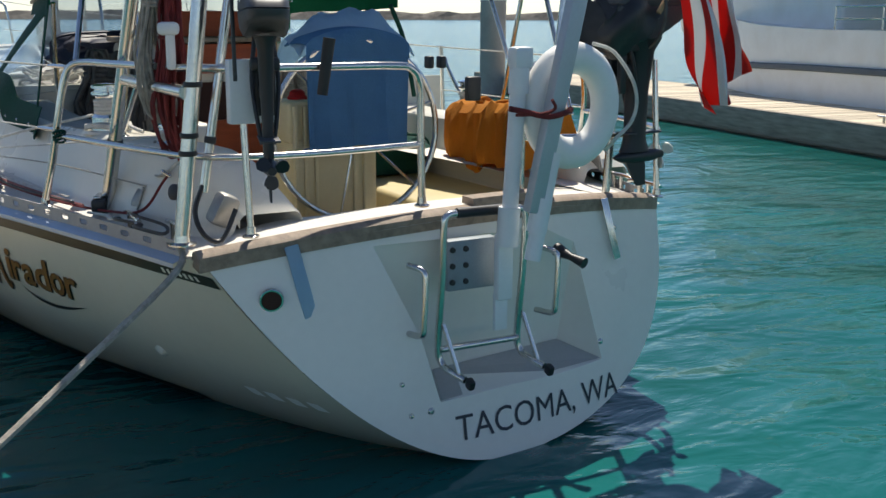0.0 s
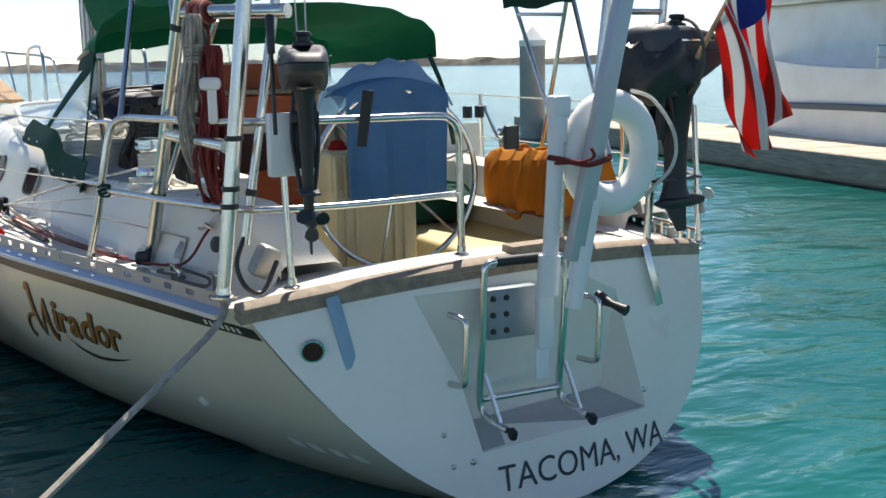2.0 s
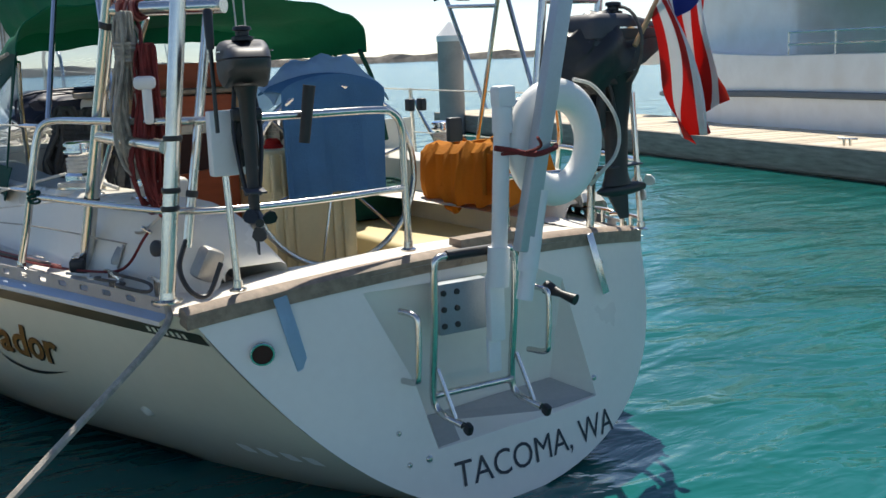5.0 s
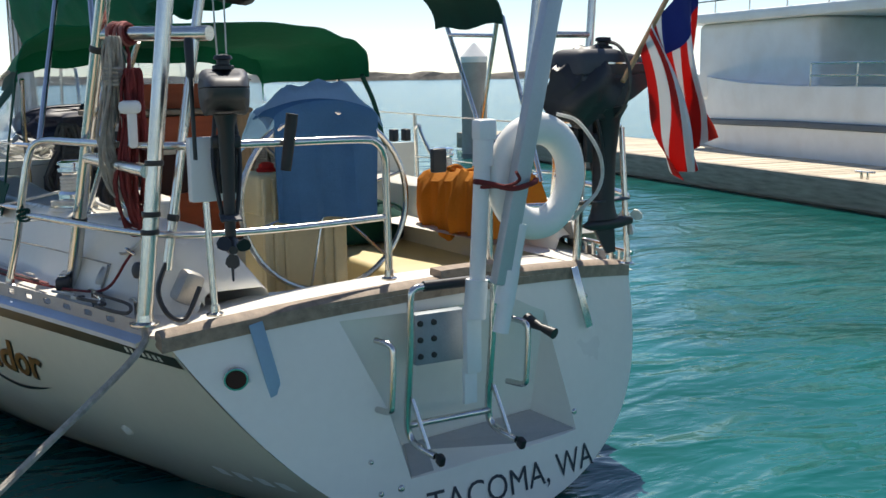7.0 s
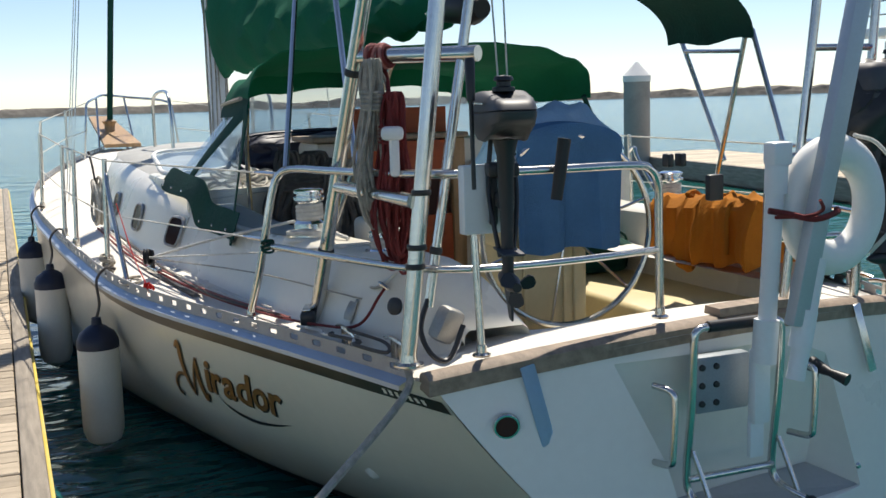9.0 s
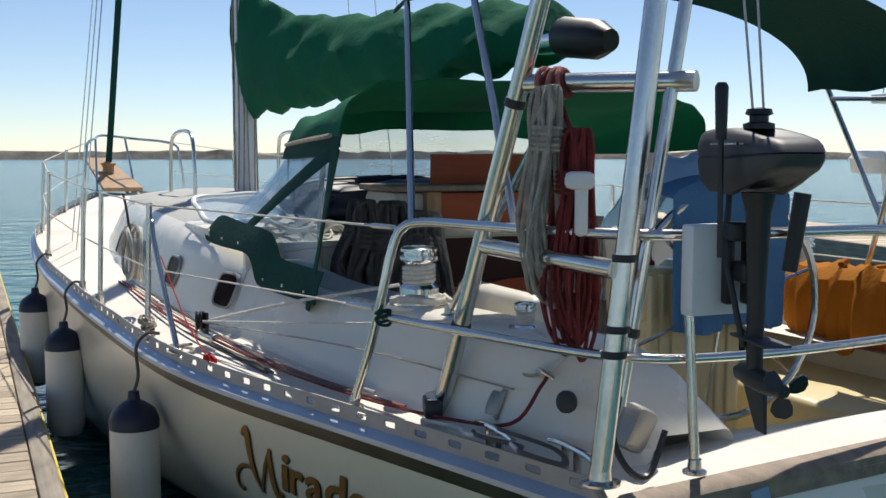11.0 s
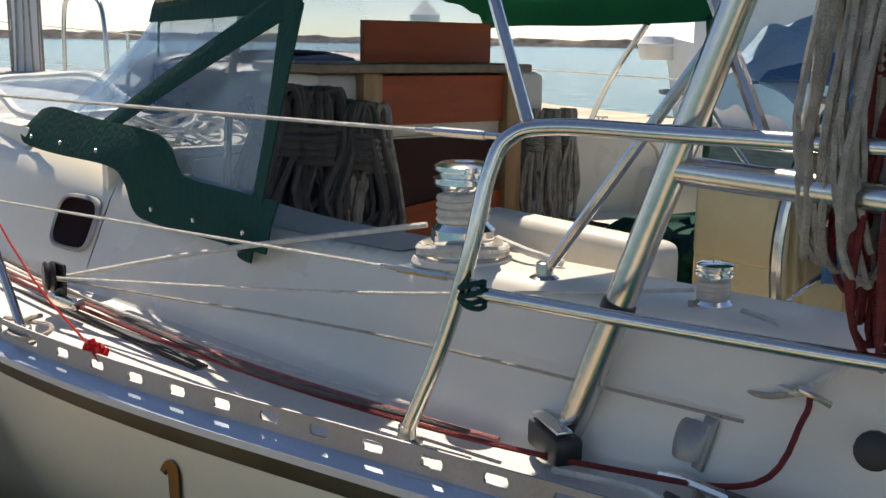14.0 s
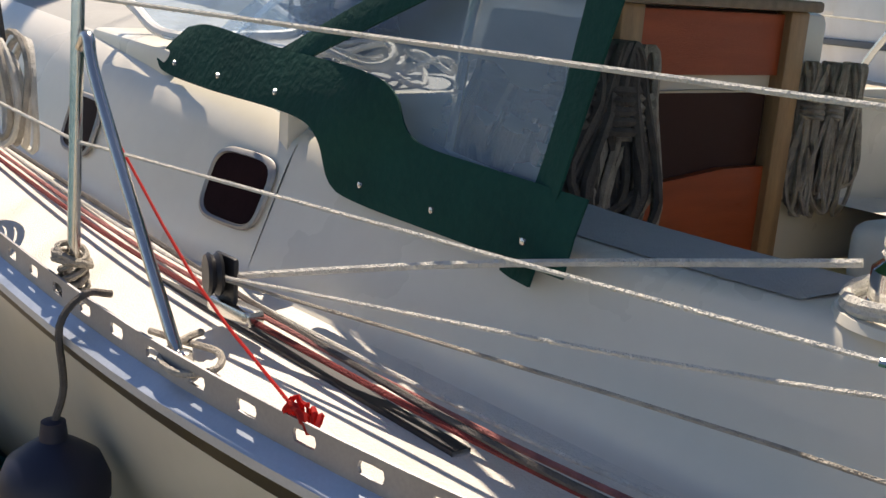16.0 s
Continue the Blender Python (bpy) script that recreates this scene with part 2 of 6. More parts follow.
def let_light_through(m, colour, share):
    """Thin cloth: part of the light that falls on one side comes out of the other."""
    nt = m.node_tree
    b = nt.nodes["Principled BSDF"]
    tl = nt.nodes.new("ShaderNodeBsdfTranslucent")
    tl.inputs[0].default_value = (*colour, 1)
    mx = nt.nodes.new("ShaderNodeMixShader")
    mx.inputs[0].default_value = share
    nt.links.new(b.outputs[0], mx.inputs[1])
    nt.links.new(tl.outputs[0], mx.inputs[2])
    nt.links.new(mx.outputs[0], nt.nodes["Material Output"].inputs[0])


let_light_through(GREEN, (0.01, 0.24, 0.12), 0.3)
let_light_through(PALEBLUE, (0.50, 0.70, 0.86), 0.4)
let_light_through(BLUE, (0.16, 0.36, 0.62), 0.25)
let_light_through(ORANGE, (0.6, 0.24, 0.02), 0.3)
let_light_through(FLAGRED, (0.75, 0.06, 0.03), 0.45)
let_light_through(FLAGWHITE, (0.8, 0.8, 0.8), 0.4)
let_light_through(FLAGBLUE, (0.05, 0.08, 0.3), 0.35)


# ---- building helpers ----
def thing(name, label, category, loc=(0, 0, 0), group="", kind=""):
    ob = new(name)
    ob.location = loc
    ob.empty_display_size = 0.1
    return tagged(ob, label, category, group, kind)


def part(name, bm, material, parent=None, label="", smooth=True, local=False):
    """One mesh object from bm. Its vertices are in world metres unless local; it stands under its parent without moving."""
    me = bpy.data.meshes.new(name)
    bmesh.ops.recalc_face_normals(bm, faces=bm.faces)
    bm.to_mesh(me)
    bm.free()
    if smooth:
        for p in me.polygons:
            p.use_smooth = True
        me.set_sharp_from_angle(angle=radians(38))
    for m in material if isinstance(material, (list, tuple)) else [material]:
        me.materials.append(m)
    ob = new(name, me)
    if parent is not None:
        ob.parent = parent
        if not local:
            up, at = parent, Vector((0, 0, 0))
            while up is not None:
                at = at + up.location
                up = up.parent
            ob.location = -at
    if label:
        ob["label"] = label
    return ob


def box(bm, lo, hi, bevel=0.0, mi=0, seg=2):
    x0, y0, z0 = lo
    x1, y1, z1 = hi
    v = [bm.verts.new(p) for p in ((x0, y0, z0), (x1, y0, z0), (x1, y1, z0), (x0, y1, z0), (x0, y0, z1), (x1, y0, z1), (x1, y1, z1), (x0, y1, z1))]
    fs = [bm.faces.new([v[i] for i in q]) for q in ((0, 3, 2, 1), (4, 5, 6, 7), (0, 1, 5, 4), (1, 2, 6, 5), (2, 3, 7, 6), (3, 0, 4, 7))]
    for f in fs:
        f.material_index = mi
    if bevel:
        es = list({e for f in fs for e in f.edges})
        bmesh.ops.bevel(bm, geom=es, offset=bevel, segments=seg, affect="EDGES", profile=0.5)
    return bm


def obox(bm, m, size, bevel=0.0):
    """A bevelled box of that size, centred at the pose m."""
    t = bmesh.new()
    sx, sy, sz = (s / 2 for s in size)
    box(t, (-sx, -sy, -sz), (sx, sy, sz), bevel)
    t.transform(m)
    me = bpy.data.meshes.new("t")
    t.to_mesh(me)
    t.free()
    bm.from_mesh(me)
    bpy.data.meshes.remove(me)
    return bm


def smooth_path(pts, k=6):
    """A Catmull-Rom line through pts."""
    p = [Vector(q) for q in pts]
    if len(p) < 3:
        return p
    p = [p[0] * 2 - p[1]] + p + [p[-1] * 2 - p[-2]]
    out = []
    for i in range(1, len(p) - 2):
        for j in range(k):
            t = j / k
            a, b, c, d = p[i - 1], p[i], p[i + 1], p[i + 2]
            out.append(0.5 * ((2 * b) + (c - a) * t + (2 * a - 5 * b + 4 * c - d) * t * t + (3 * b - a - 3 * c + d) * t ** 3))
    out.append(p[-2])
    return out


def tube(bm, pts, r, n=8, closed=False, mi=0):
    """A round tube along pts; r is one radius, or one for each point."""
    pts = [Vector(p) for p in pts]
    rs = r if isinstance(r, (list, tuple)) else [r] * len(pts)
    rings, up = [], None
    for i, p in enumerate(pts):
        a = pts[i - 1] if i > 0 or closed else p
        b = pts[(i + 1) % len(pts)] if i < len(pts) - 1 or closed else p
        d = (b - a).normalized()
        if up is None:
            up = d.orthogonal().normalized()
        up = (up - d * up.dot(d))
        up = up.normalized() if up.length > 1e-6 else d.orthogonal().normalized()
        side = d.cross(up)
        rings.append([bm.verts.new(p + (up * math.cos(6.28318 * j / n) + side * math.sin(6.28318 * j / n)) * rs[i]) for j in range(n)])
    for i in range(len(rings) - (0 if closed else 1)):
        u, v = rings[i], rings[(i + 1) % len(rings)]
        for j in range(n):
            f = bm.faces.new((u[j], u[(j + 1) % n], v[(j + 1) % n], v[j]))
            f.material_index = mi
    if not closed:
        bm.faces.new(rings[0][::-1]).material_index = mi
        bm.faces.new(rings[-1]).material_index = mi
    return bm


def lathe(bm, base, profile, n=20, axis=(0, 0, 1), mi=0):
    """A turned solid: profile rows (radius, height) up the axis from base."""
    q = Vector((0, 0, 1)).rotation_difference(Vector(axis)).to_matrix()
    base = Vector(base)
    rings = [[bm.verts.new(base + q @ Vector((max(r, 1e-4) * math.cos(6.28318 * j / n), max(r, 1e-4) * math.sin(6.28318 * j / n), h))) for j in range(n)] for r, h in profile]
    for u, v in zip(rings, rings[1:]):
        for j in range(n):
            bm.faces.new((u[j], u[(j + 1) % n], v[(j + 1) % n], v[j])).material_index = mi
    bm.faces.new(rings[0][::-1]).material_index = mi
    bm.faces.new(rings[-1]).material_index = mi
    return bm


def loft(bm, rows, closed=False, mi=0, caps=False):
    """A skin over rows of points."""
    g = [[bm.verts.new(p) for p in row] for row in rows]
    n = len(g[0])
    for a, b in zip(g, g[1:]):
        for j in range(n if closed else n - 1):
            bm.faces.new((a[j], a[(j + 1) % n], b[(j + 1) % n], b[j])).material_index = mi
    if caps and closed:
        bm.faces.new(g[0][::-1]).material_index = mi
        bm.faces.new(g[-1]).material_index = mi
    return g


def thick(bm, t):
    """Gives a skin thickness t."""
    bmesh.ops.recalc_face_normals(bm, faces=bm.faces)
    bmesh.ops.solidify(bm, geom=list(bm.faces), thickness=t)
    return bm


def lerp(table, y):
    xs = [a for a, _ in table]
    if y <= xs[0]:
        return table[0][1]
    for (a, u), (b, v) in zip(table, table[1:]):
        if y <= b:
            k = (y - a) / (b - a)
            return u + (v - u) * k
    return table[-1][1]


def curve(table):
    """A smooth function through the rows of a table (a Catmull-Rom through its points, sampled)."""
    p = smooth_path([(a, b, 0) for a, b in table], 8)
    rows = [(q.x, q.y) for q in p]
    return lambda y: lerp(rows, y)


# ---- hull form: x to starboard, y towards the bow, water at z = 0 ----
half_beam = curve([(-0.3, 0.88), (0.05, 1.0), (1.07, 1.375), (2.1, 1.675), (3.2, 1.80), (4.4, 1.89), (5.2, 1.935), (6.2, 1.94), (7.2, 1.87), (8.2, 1.67), (9.2, 1.38), (10.0, 1.09), (10.3, 0.97)])
sheer = curve([(-0.3, 1.04), (0.05, 1.05), (1.07, 1.075), (2.1, 1.09), (4.0, 1.13), (6.0, 1.20), (8.0, 1.31), (10.3, 1.46)])
keel = curve([(-0.3, 0.28), (0.1, 0.22), (1.0, 0.02), (2.0, -0.15), (4.0, -0.4), (7.0, -0.4), (9.0, -0.3), (10.0, 0.0), (10.3, 0.5)])
bilge = curve([(-0.3, 1.0), (0.0, 1.05), (0.5, 1.4), (1.5, 1.6), (2.5, 1.65), (3.4, 2.1), (4.4, 2.6), (6.0, 2.9), (8.5, 2.0), (10.3, 1.2)])
WATER_Z, DOCK_Z = 0.245, 0.62


def mid_x(y):
    """The boat's centreline, which lies a few degrees off the y axis."""
    return 0.10 - 0.10 * y


def sx(s, a, y):
    """The x of a fitting a metres to port of x = 0 (s = -1), or of its twin to starboard."""
    return -a if s < 0 else a + 2 * mid_x(y)


def hull_x(y, z):
    """Half the hull's width at a station and height."""
    f = min(max((sheer(y) - z) / (sheer(y) - keel(y)), 0), 1)
    return max(half_beam(y) + mid_x(y), 0.012) * (1 - f ** bilge(y)) ** (1 / (2.0 + 0.05 * min(max(y, 0), 6)))


def hull_r(y, z, side):
    """As hull_x; the starboard quarter is a little fuller below and narrower at the rail."""
    r = hull_x(y, z)
    if side > 0 and y < 2.4:
        k = 1 - max(y, 0) / 2.4
        f = min(max((sheer(y) - z) / (sheer(y) - keel(y)), 0), 1)
        r = r * (1 - k) + k * max(half_beam(y) + mid_x(y), 0.012) * 0.955 * (1 - f ** 3.0) ** 0.5
    return r


def stern_y(x, z):
    """The transom's face: bowed aft, and leaning aft towards the water."""
    u = x - 0.08
    return -0.10 - (1.0 - z) * 0.2 + 0.18 * u * u + 0.10 * u


def hull_point(y, z, out=0.0, side=-1):
    """A place on the topsides, out metres off the skin. Stations near the stern follow the transom's bow."""
    r = hull_r(y, z, side)
    e = 0.02
    n = Vector((side, -(hull_x(y + e, z) - hull_x(y - e, z)) / (2 * e), -(hull_x(y, z + e) - hull_x(y, z - e)) / (2 * e))).normalized()
    x = mid_x(y) + side * r
    k = max(0.0, 1 - max(y, 0) / 1.6)
    return Vector((x, y + stern_y(x, z) * k * k * (3 - 2 * k), z)) + n * out


boat = thing("sailboat", "cream sailboat with dark stripe and green canvas beside the dock", "sailboat")

STATIONS = [0, 0.1, 0.25, 0.4, 0.6, 0.8, 1.0, 1.25, 1.5, 1.75, 2.0, 2.3, 2.6, 3, 3.4, 3.8, 4.3, 4.8, 5.4, 6, 6.6, 7.2, 7.8, 8.4, 9, 9.4, 9.7, 10.0, 10.2, 10.3]
bm = bmesh.new()
rows = []
for y in STATIONS:
    zs, zb = sheer(y), keel(y)
    half = []
    for i in range(25):
        f = i / 24
        z = zs - (zs - zb) * f
        if i == 24:
            z = zb
        half.append(z)
    port = [hull_point(y, z, 0, -1) for z in half]
    star = [hull_point(y, z, 0, 1) for z in half[:-1]]
    rows.append(port + star[::-1])
loft(bm, rows)
part("hull", bm, HULL, boat, "glossy cream topsides")

# dark stripe under the rail and the black line at the water, both just proud of the skin
for side in (-1, 1):
    bm = bmesh.new()
    loft(bm, [[hull_point(y, sheer(y) - d, 0.003, side) for d in (0.052, 0.064, 0.078, 0.092)] for y in [0.012 + 0.1 * i for i in range(103)]])
    part("sheer_stripe", bm, STRIPE, boat, "dark brown sheer stripe")
    bm = bmesh.new()
    loft(bm, [[hull_point(y, z, 0.003, side) for z in (0.14, 0.20, 0.25, 0.28, 0.305)] for y in [0.9 + 0.15 * i for i in range(61)]])
    part("boot_stripe", bm, BOOT, boat, "black boot stripe at the waterline")

# transom, a slab with the boarding recess cut into it
def top_z(x):
    return 1.045 + 0.095 * (1 - min(abs(x - 0.1) / 1.1, 1.0) ** 2)


bm = bmesh.new()
grid_front, grid_back = [], []
NU, NV = 36, 30
for j in range(NV + 1):
    v = j / NV
    rf, rb = [], []
    for i in range(NU + 1):
        u = -1 + 2 * i / NU
        z0 = keel(0) + (sheer(0) - keel(0)) * (v ** 1.4)
        x = mid_x(0) + u * max(hull_r(0, z0, u), 0.02)
        z = z0 + (top_z(x) - sheer(0)) * v ** 6
        rf.append(Vector((x, stern_y(x, z), z)))
        rb.append(Vector((mid_x(0) + (x - mid_x(0)) * 0.9, stern_y(x, z) + 0.36, min(z, 1.10) + 0.02)))
    grid_front.append(rf)
    grid_back.append(rb)
gf = loft(bm, grid_front)
gb = loft(bm, grid_back)
rim = lambda g: g[0] + [r[-1] for r in g[1:]] + g[-1][-2::-1] + [r[0] for r in g[-2:0:-1]]
ra, rb = rim(gf), rim(gb)
for i in range(len(ra)):
    bm.faces.new((ra[i], ra[(i + 1) % len(ra)], rb[(i + 1) % len(rb)], rb[i]))
transom = part("transom", bm, TRANS, boat, "white transom with a moulded boarding recess")
bm = bmesh.new()
fr = [(-0.276, -0.45, 0.441), (0.947, -0.45, 0.331), (0.56, -0.45, 1.075), (-0.48, -0.45, 1.075)]
bk = [(-0.116, 0.0, 0.537), (0.50, 0.05, 0.56), (0.52, -0.04, 1.07), (-0.40, -0.088, 1.07)]
loft(bm, [fr, bk], closed=True, caps=True)
cutter = part("cutter", bm, TRANS, None, "", False)
bo = transom.modifiers.new("recess", "BOOLEAN")
bo.operation, bo.object, bo.solver = "DIFFERENCE", cutter, "EXACT"
bpy.context.view_layer.update()
me = bpy.data.meshes.new_from_object(transom.evaluated_get(bpy.context.evaluated_depsgraph_get()))
transom.modifiers.clear()
transom.data = me
bpy.data.objects.remove(cutter)
bm = bmesh.new()
loft(bm, [[(-0.112, -0.003, 0.541), (0.494, 0.045, 0.5625)], [(-0.188, -0.212, 0.4965), (0.62, -0.09, 0.5)]])
part("recess_floor", bm, GREYDECK, boat, "grey nonskid step in the boarding recess", False)

# rudder under the counter
bm = bmesh.new()
loft(bm, [[(-0.08, -0.02, z), (0.06, -0.12, z), (0.2, -0.02, z), (0.14, 0.5, z), (0.05, 0.6, z), (-0.06, 0.5, z)] for z in (-1.2, -0.4, 0.24)], closed=True, caps=True)
part("rudder", bm, BOOT, boat, "dark rudder below the counter")

# teak cap along the transom's top
bm = bmesh.new()
rows = []
for i in range(41):
    x = -1.0 + 2.13 * i / 40
    y, z = stern_y(x, top_z(x)), top_z(x)
    s = 0.055
    rows.append([(x, y - 0.012, z - 0.028), (x, y - 0.014, z + 0.022), (x, y + 0.006, z + 0.036), (x, y + s, z + 0.036), (x, y + s + 0.014, z + 0.022), (x, y + s + 0.012, z - 0.02)])
loft(bm, rows, closed=True, caps=True)
part("transom_cap", bm, TEAK, boat, "weathered grey-brown teak cap rail")
bm = bmesh.new()
rows = []
for i in range(13):
    x = 0.02 + 0.32 * i / 12
    y, z = stern_y(x, top_z(x)), top_z(x) + 0.036
    rows.append([(x, y - 0.0, z), (x, y + 0.004, z + 0.028), (x, y + 0.085, z + 0.028), (x, y + 0.09, z)])
loft(bm, rows, closed=True, caps=True)
part("cap_pad", bm, TEAK, boat, "short teak pad on the cap rail")

# decks: aft deck, side decks, foredeck
CREST = 0.10


def deck_z(x, y):
    hb = max(half_beam(y) + mid_x(y), 0.05)
    return sheer(y) - 0.005 + CREST * (1 - min(abs(x - mid_x(y)) / hb, 1) ** 2) * min(1, hb)


bm = bmesh.new()
for ys, (u0, u1), n in (([0.0, 0.08, 0.16, 0.24, 0.30], (-1, 1), 24), ([2.5 + 0.325 * i for i in range(25)], (-1, 1), 24)):
    rows = []
    for y in ys:
        across = [mid_x(y) + (u0 + (u1 - u0) * i / n) * hull_x(y, sheer(y)) * 0.995 for i in range(n + 1)]
        rows.append([Vector((x, y + max(0, 1 - y) * stern_y(x, 1.05), deck_z(x, y))) for x in across])
    loft(bm, rows)
for s in (-1, 1):
    rows = []
    for y in [0.3, 0.4, 0.5, 0.65, 0.8, 1.0, 1.25, 1.5, 1.75, 2.0, 2.25, 2.5]:
        hb = half_beam(y) * 0.995
        across = [sx(s, hb + (0.72 - hb) * i / 8, y) for i in range(9)]
        rows.append([Vector((x, y + max(0, 1 - y) * stern_y(x, 1.05) * (1 - i / 8), deck_z(x, y))) for i, x in enumerate(across)])
    loft(bm, rows)
part("deck", bm, NONSKID, boat, "cream nonskid deck")

# perforated aluminium toe rail: upright web with oval slots standing on a flange
def toe_rail(side):
    bm = bmesh.new()
    pitch, y = 0.127, 0.10
    web, flange = 0.052, 0.038

    def at(s, h, o=0.0):
        p = hull_point(s, sheer(s), 0, side)
        return Vector((p.x + side * o, p.y, sheer(s) + h))
    while y < 10.1:
        y0, y1, ym = y, y + pitch, y + pitch / 2
        a, b = at(y0, 0), at(y1, 0)
        d, up = (b - a), Vector((0, 0, 1))
        outer = [(0, 0), (0.5, 0), (1, 0), (1, 0.5), (1, 1), (0.5, 1), (0, 1), (0, 0.5)]
        w = 0.165
        ring = [(0.5 - w, 0.34), (0.5, 0.32), (0.5 + w, 0.34), (0.5 + w * 1.15, 0.53), (0.5 + w, 0.72), (0.5, 0.74), (0.5 - w, 0.72), (0.5 - w * 1.15, 0.53)]
        for o in (0.0, -side * 0.005):
            ov = [bm.verts.new(a + d * u + up * (v * web) + Vector((o, 0, 0))) for u, v in outer]
            iv = [bm.verts.new(a + d * u + up * (v * web) + Vector((o, 0, 0))) for u, v in ring]
            for i in range(8):
                bm.faces.new((ov[i], ov[(i + 1) % 8], iv[(i + 1) % 8], iv[i]))
            if o == 0.0:
                first = (ov, iv)
            else:
                for i in range(8):
                    bm.faces.new((first[1][i], first[1][(i + 1) % 8], iv[(i + 1) % 8], iv[i]))
                bm.faces.new((first[0][4], first[0][5], ov[5], ov[4]))
                bm.faces.new((first[0][5], first[0][6], ov[6], ov[5]))
        o1, o2 = Vector((side * flange, 0, -0.018)), Vector((side * flange, 0, -0.034))
        q = [bm.verts.new(p) for p in (a, b, b + o1, a + o1, b + o2, a + o2)]
        bm.faces.new((q[0], q[1], q[2], q[3])).material_index = 1
        bm.faces.new((q[3], q[2], q[4], q[5])).material_index = 1
        y += pitch
    bmesh.ops.remove_doubles(bm, verts=bm.verts, dist=0.0005)
    return part("toe_rail", bm, [RAILWEB, RAILFOOT], boat, "perforated aluminium toe rail with oval slots", False)


toe_rail(-1)
toe_rail(1)

# coamings and cabin trunk
trunk = curve([(0.22, 0.80), (0.35, 0.93), (0.64, 1.075), (1.2, 1.17), (1.84, 1.28), (2.6, 1.405), (3.1, 1.47), (4.2, 1.52), (5.4, 1.50), (6.4, 1.38), (7.0, 1.22), (7.4, 1.05)])
trunk_top = curve([(0.22, 1.16), (0.32, 1.27), (0.42, 1.34), (0.6, 1.375), (1.2, 1.375), (1.9, 1.375), (2.5, 1.43), (3.1, 1.47), (4.5, 1.52), (6.5, 1.54), (7.4, 1.50)])
for s, nm in ((-1, "port"), (1, "starboard")):
    bm = bmesh.new()
    rows = []
    for y in [0.22, 0.26, 0.3, 0.36, 0.42, 0.5, 0.6, 0.75, 0.95, 1.2, 1.45, 1.7, 1.95, 2.2, 2.5]:
        y = y if s < 0 else 0.62 + (y - 0.22) * 1.9 / 2.28
        x, zt = trunk(y), trunk_top(y if s < 0 else max(0.22, y - 0.4))
        wi = 0.24
        lean = 0.10 * (zt - 1.1) / 0.27
        zd = deck_z(sx(s, x, y), y) - 0.01
        prof = [(x + 0.03, zd), (x + 0.004, zd + 0.02), (x - 0.008, zd + 0.05), (x - lean * 0.75, zt - 0.05), (x - lean * 0.9, zt - 0.015), (x - lean - 0.015, zt),
                (x - lean - wi + 0.03, zt), (x - lean - wi + 0.01, zt - 0.012), (x - lean - wi, zt - 0.04), (x - lean - wi - 0.06, 0.98)]
        rows.append([(sx(s, a, y) + (0.16 if s > 0 else 0), y, z - (0.06 if s > 0 and z > 1.2 else 0)) for a, z in prof])
    loft(bm, rows, caps=False)
    part("coaming", bm, GEL, boat, "cream cockpit coaming")
bm = bmesh.new()
rows = []
for y in [2.5, 2.8, 3.1, 3.5, 4, 4.5, 5, 5.5, 6, 6.4, 6.8, 7.05, 7.2, 7.3, 7.36, 7.4]:
    x, zt = trunk(y), trunk_top(y)
    lean = 0.10
    end = 1.0 if y < 7.05 else (7.41 - y) / 0.36
    zt = 1.25 + (zt - 1.25) * max(end, 0.02) ** 0.5
    m, zd = mid_x(y), deck_z(-x, y)
    w = x + m
    prof = [(w + 0.03, zd - 0.012), (w, zd + 0.02), (w - 0.01, zd + 0.05), (w - lean * 0.8, zt - 0.07), (w - lean, zt - 0.03), (w - lean - 0.04, zt)]
    prof += [(w * f, zt + 0.075 * (1 - f * f) * max(end, 0)) for f in (0.85, 0.7, 0.5, 0.25)]
    rows.append([(m - a, y, z) for a, z in prof] + [(m, y, zt + 0.075 * max(end, 0))] + [(m + a, y, z) for a, z in prof[::-1]])
loft(bm, rows)
for f in bm.faces:
    f.material_index = 1 if all(abs(v.co.x - mid_x(v.co.y)) < (trunk(v.co.y) + mid_x(v.co.y)) * 0.87 for v in f.verts) else 0
part("cabin_trunk", bm, [GEL, ROOF], boat, "cream cabin trunk with a cambered roof")
bm = bmesh.new()
loft(bm, [[(-trunk(y) + 0.125, y, trunk_top(y) + 0.004), (-trunk(y) + 0.22, y, trunk_top(y) + 0.004), (-trunk(y) + 0.31, y, trunk_top(y) + 0.004)] for y in [1.42 + 0.12 * i for i in range(9)]])
part("grey_pad", bm, GREYDECK, boat, "grey nonskid patch on the coaming top", False)

# cockpit: sole, seats, seat fronts, helm seat, bulkhead
bm = bmesh.new()
box(bm, (-0.75, 0.25, 0.52), (0.75, 2.55, 0.56))
part("cockpit_sole", bm, GEL, boat, "cream cockpit sole", False)
for s in (-1, 1):
    bm = bmesh.new()
    box(bm, (min(s * 0.36, s * 1.0), 0.62, 0.54), (max(s * 0.36, s * 1.0), 2.5, 1.0), 0.03, 0, 3)
    part("cockpit_seat", bm, YELLOW if s > 0 else GEL, boat, "yellowed cream cockpit bench")
bm = bmesh.new()
box(bm, (-0.80, 0.22, 0.54), (0.80, 0.64, 1.03), 0.035, 0, 3)
part("helm_seat", bm, YELLOW, boat, "yellowed cream helm seat")
YB = 2.52
for x0, x1, zt in ((-1.30, -0.46, 1.50), (-0.46, 0.20, 0.98), (0.20, 1.30, 1.50)):
    bm = bmesh.new()
    box(bm, (x0, YB, 0.56), (x1, YB + 0.04, zt))
    part("bulkhead", bm, GEL, boat, "cream aft cabin bulkhead", False)
bm = bmesh.new()
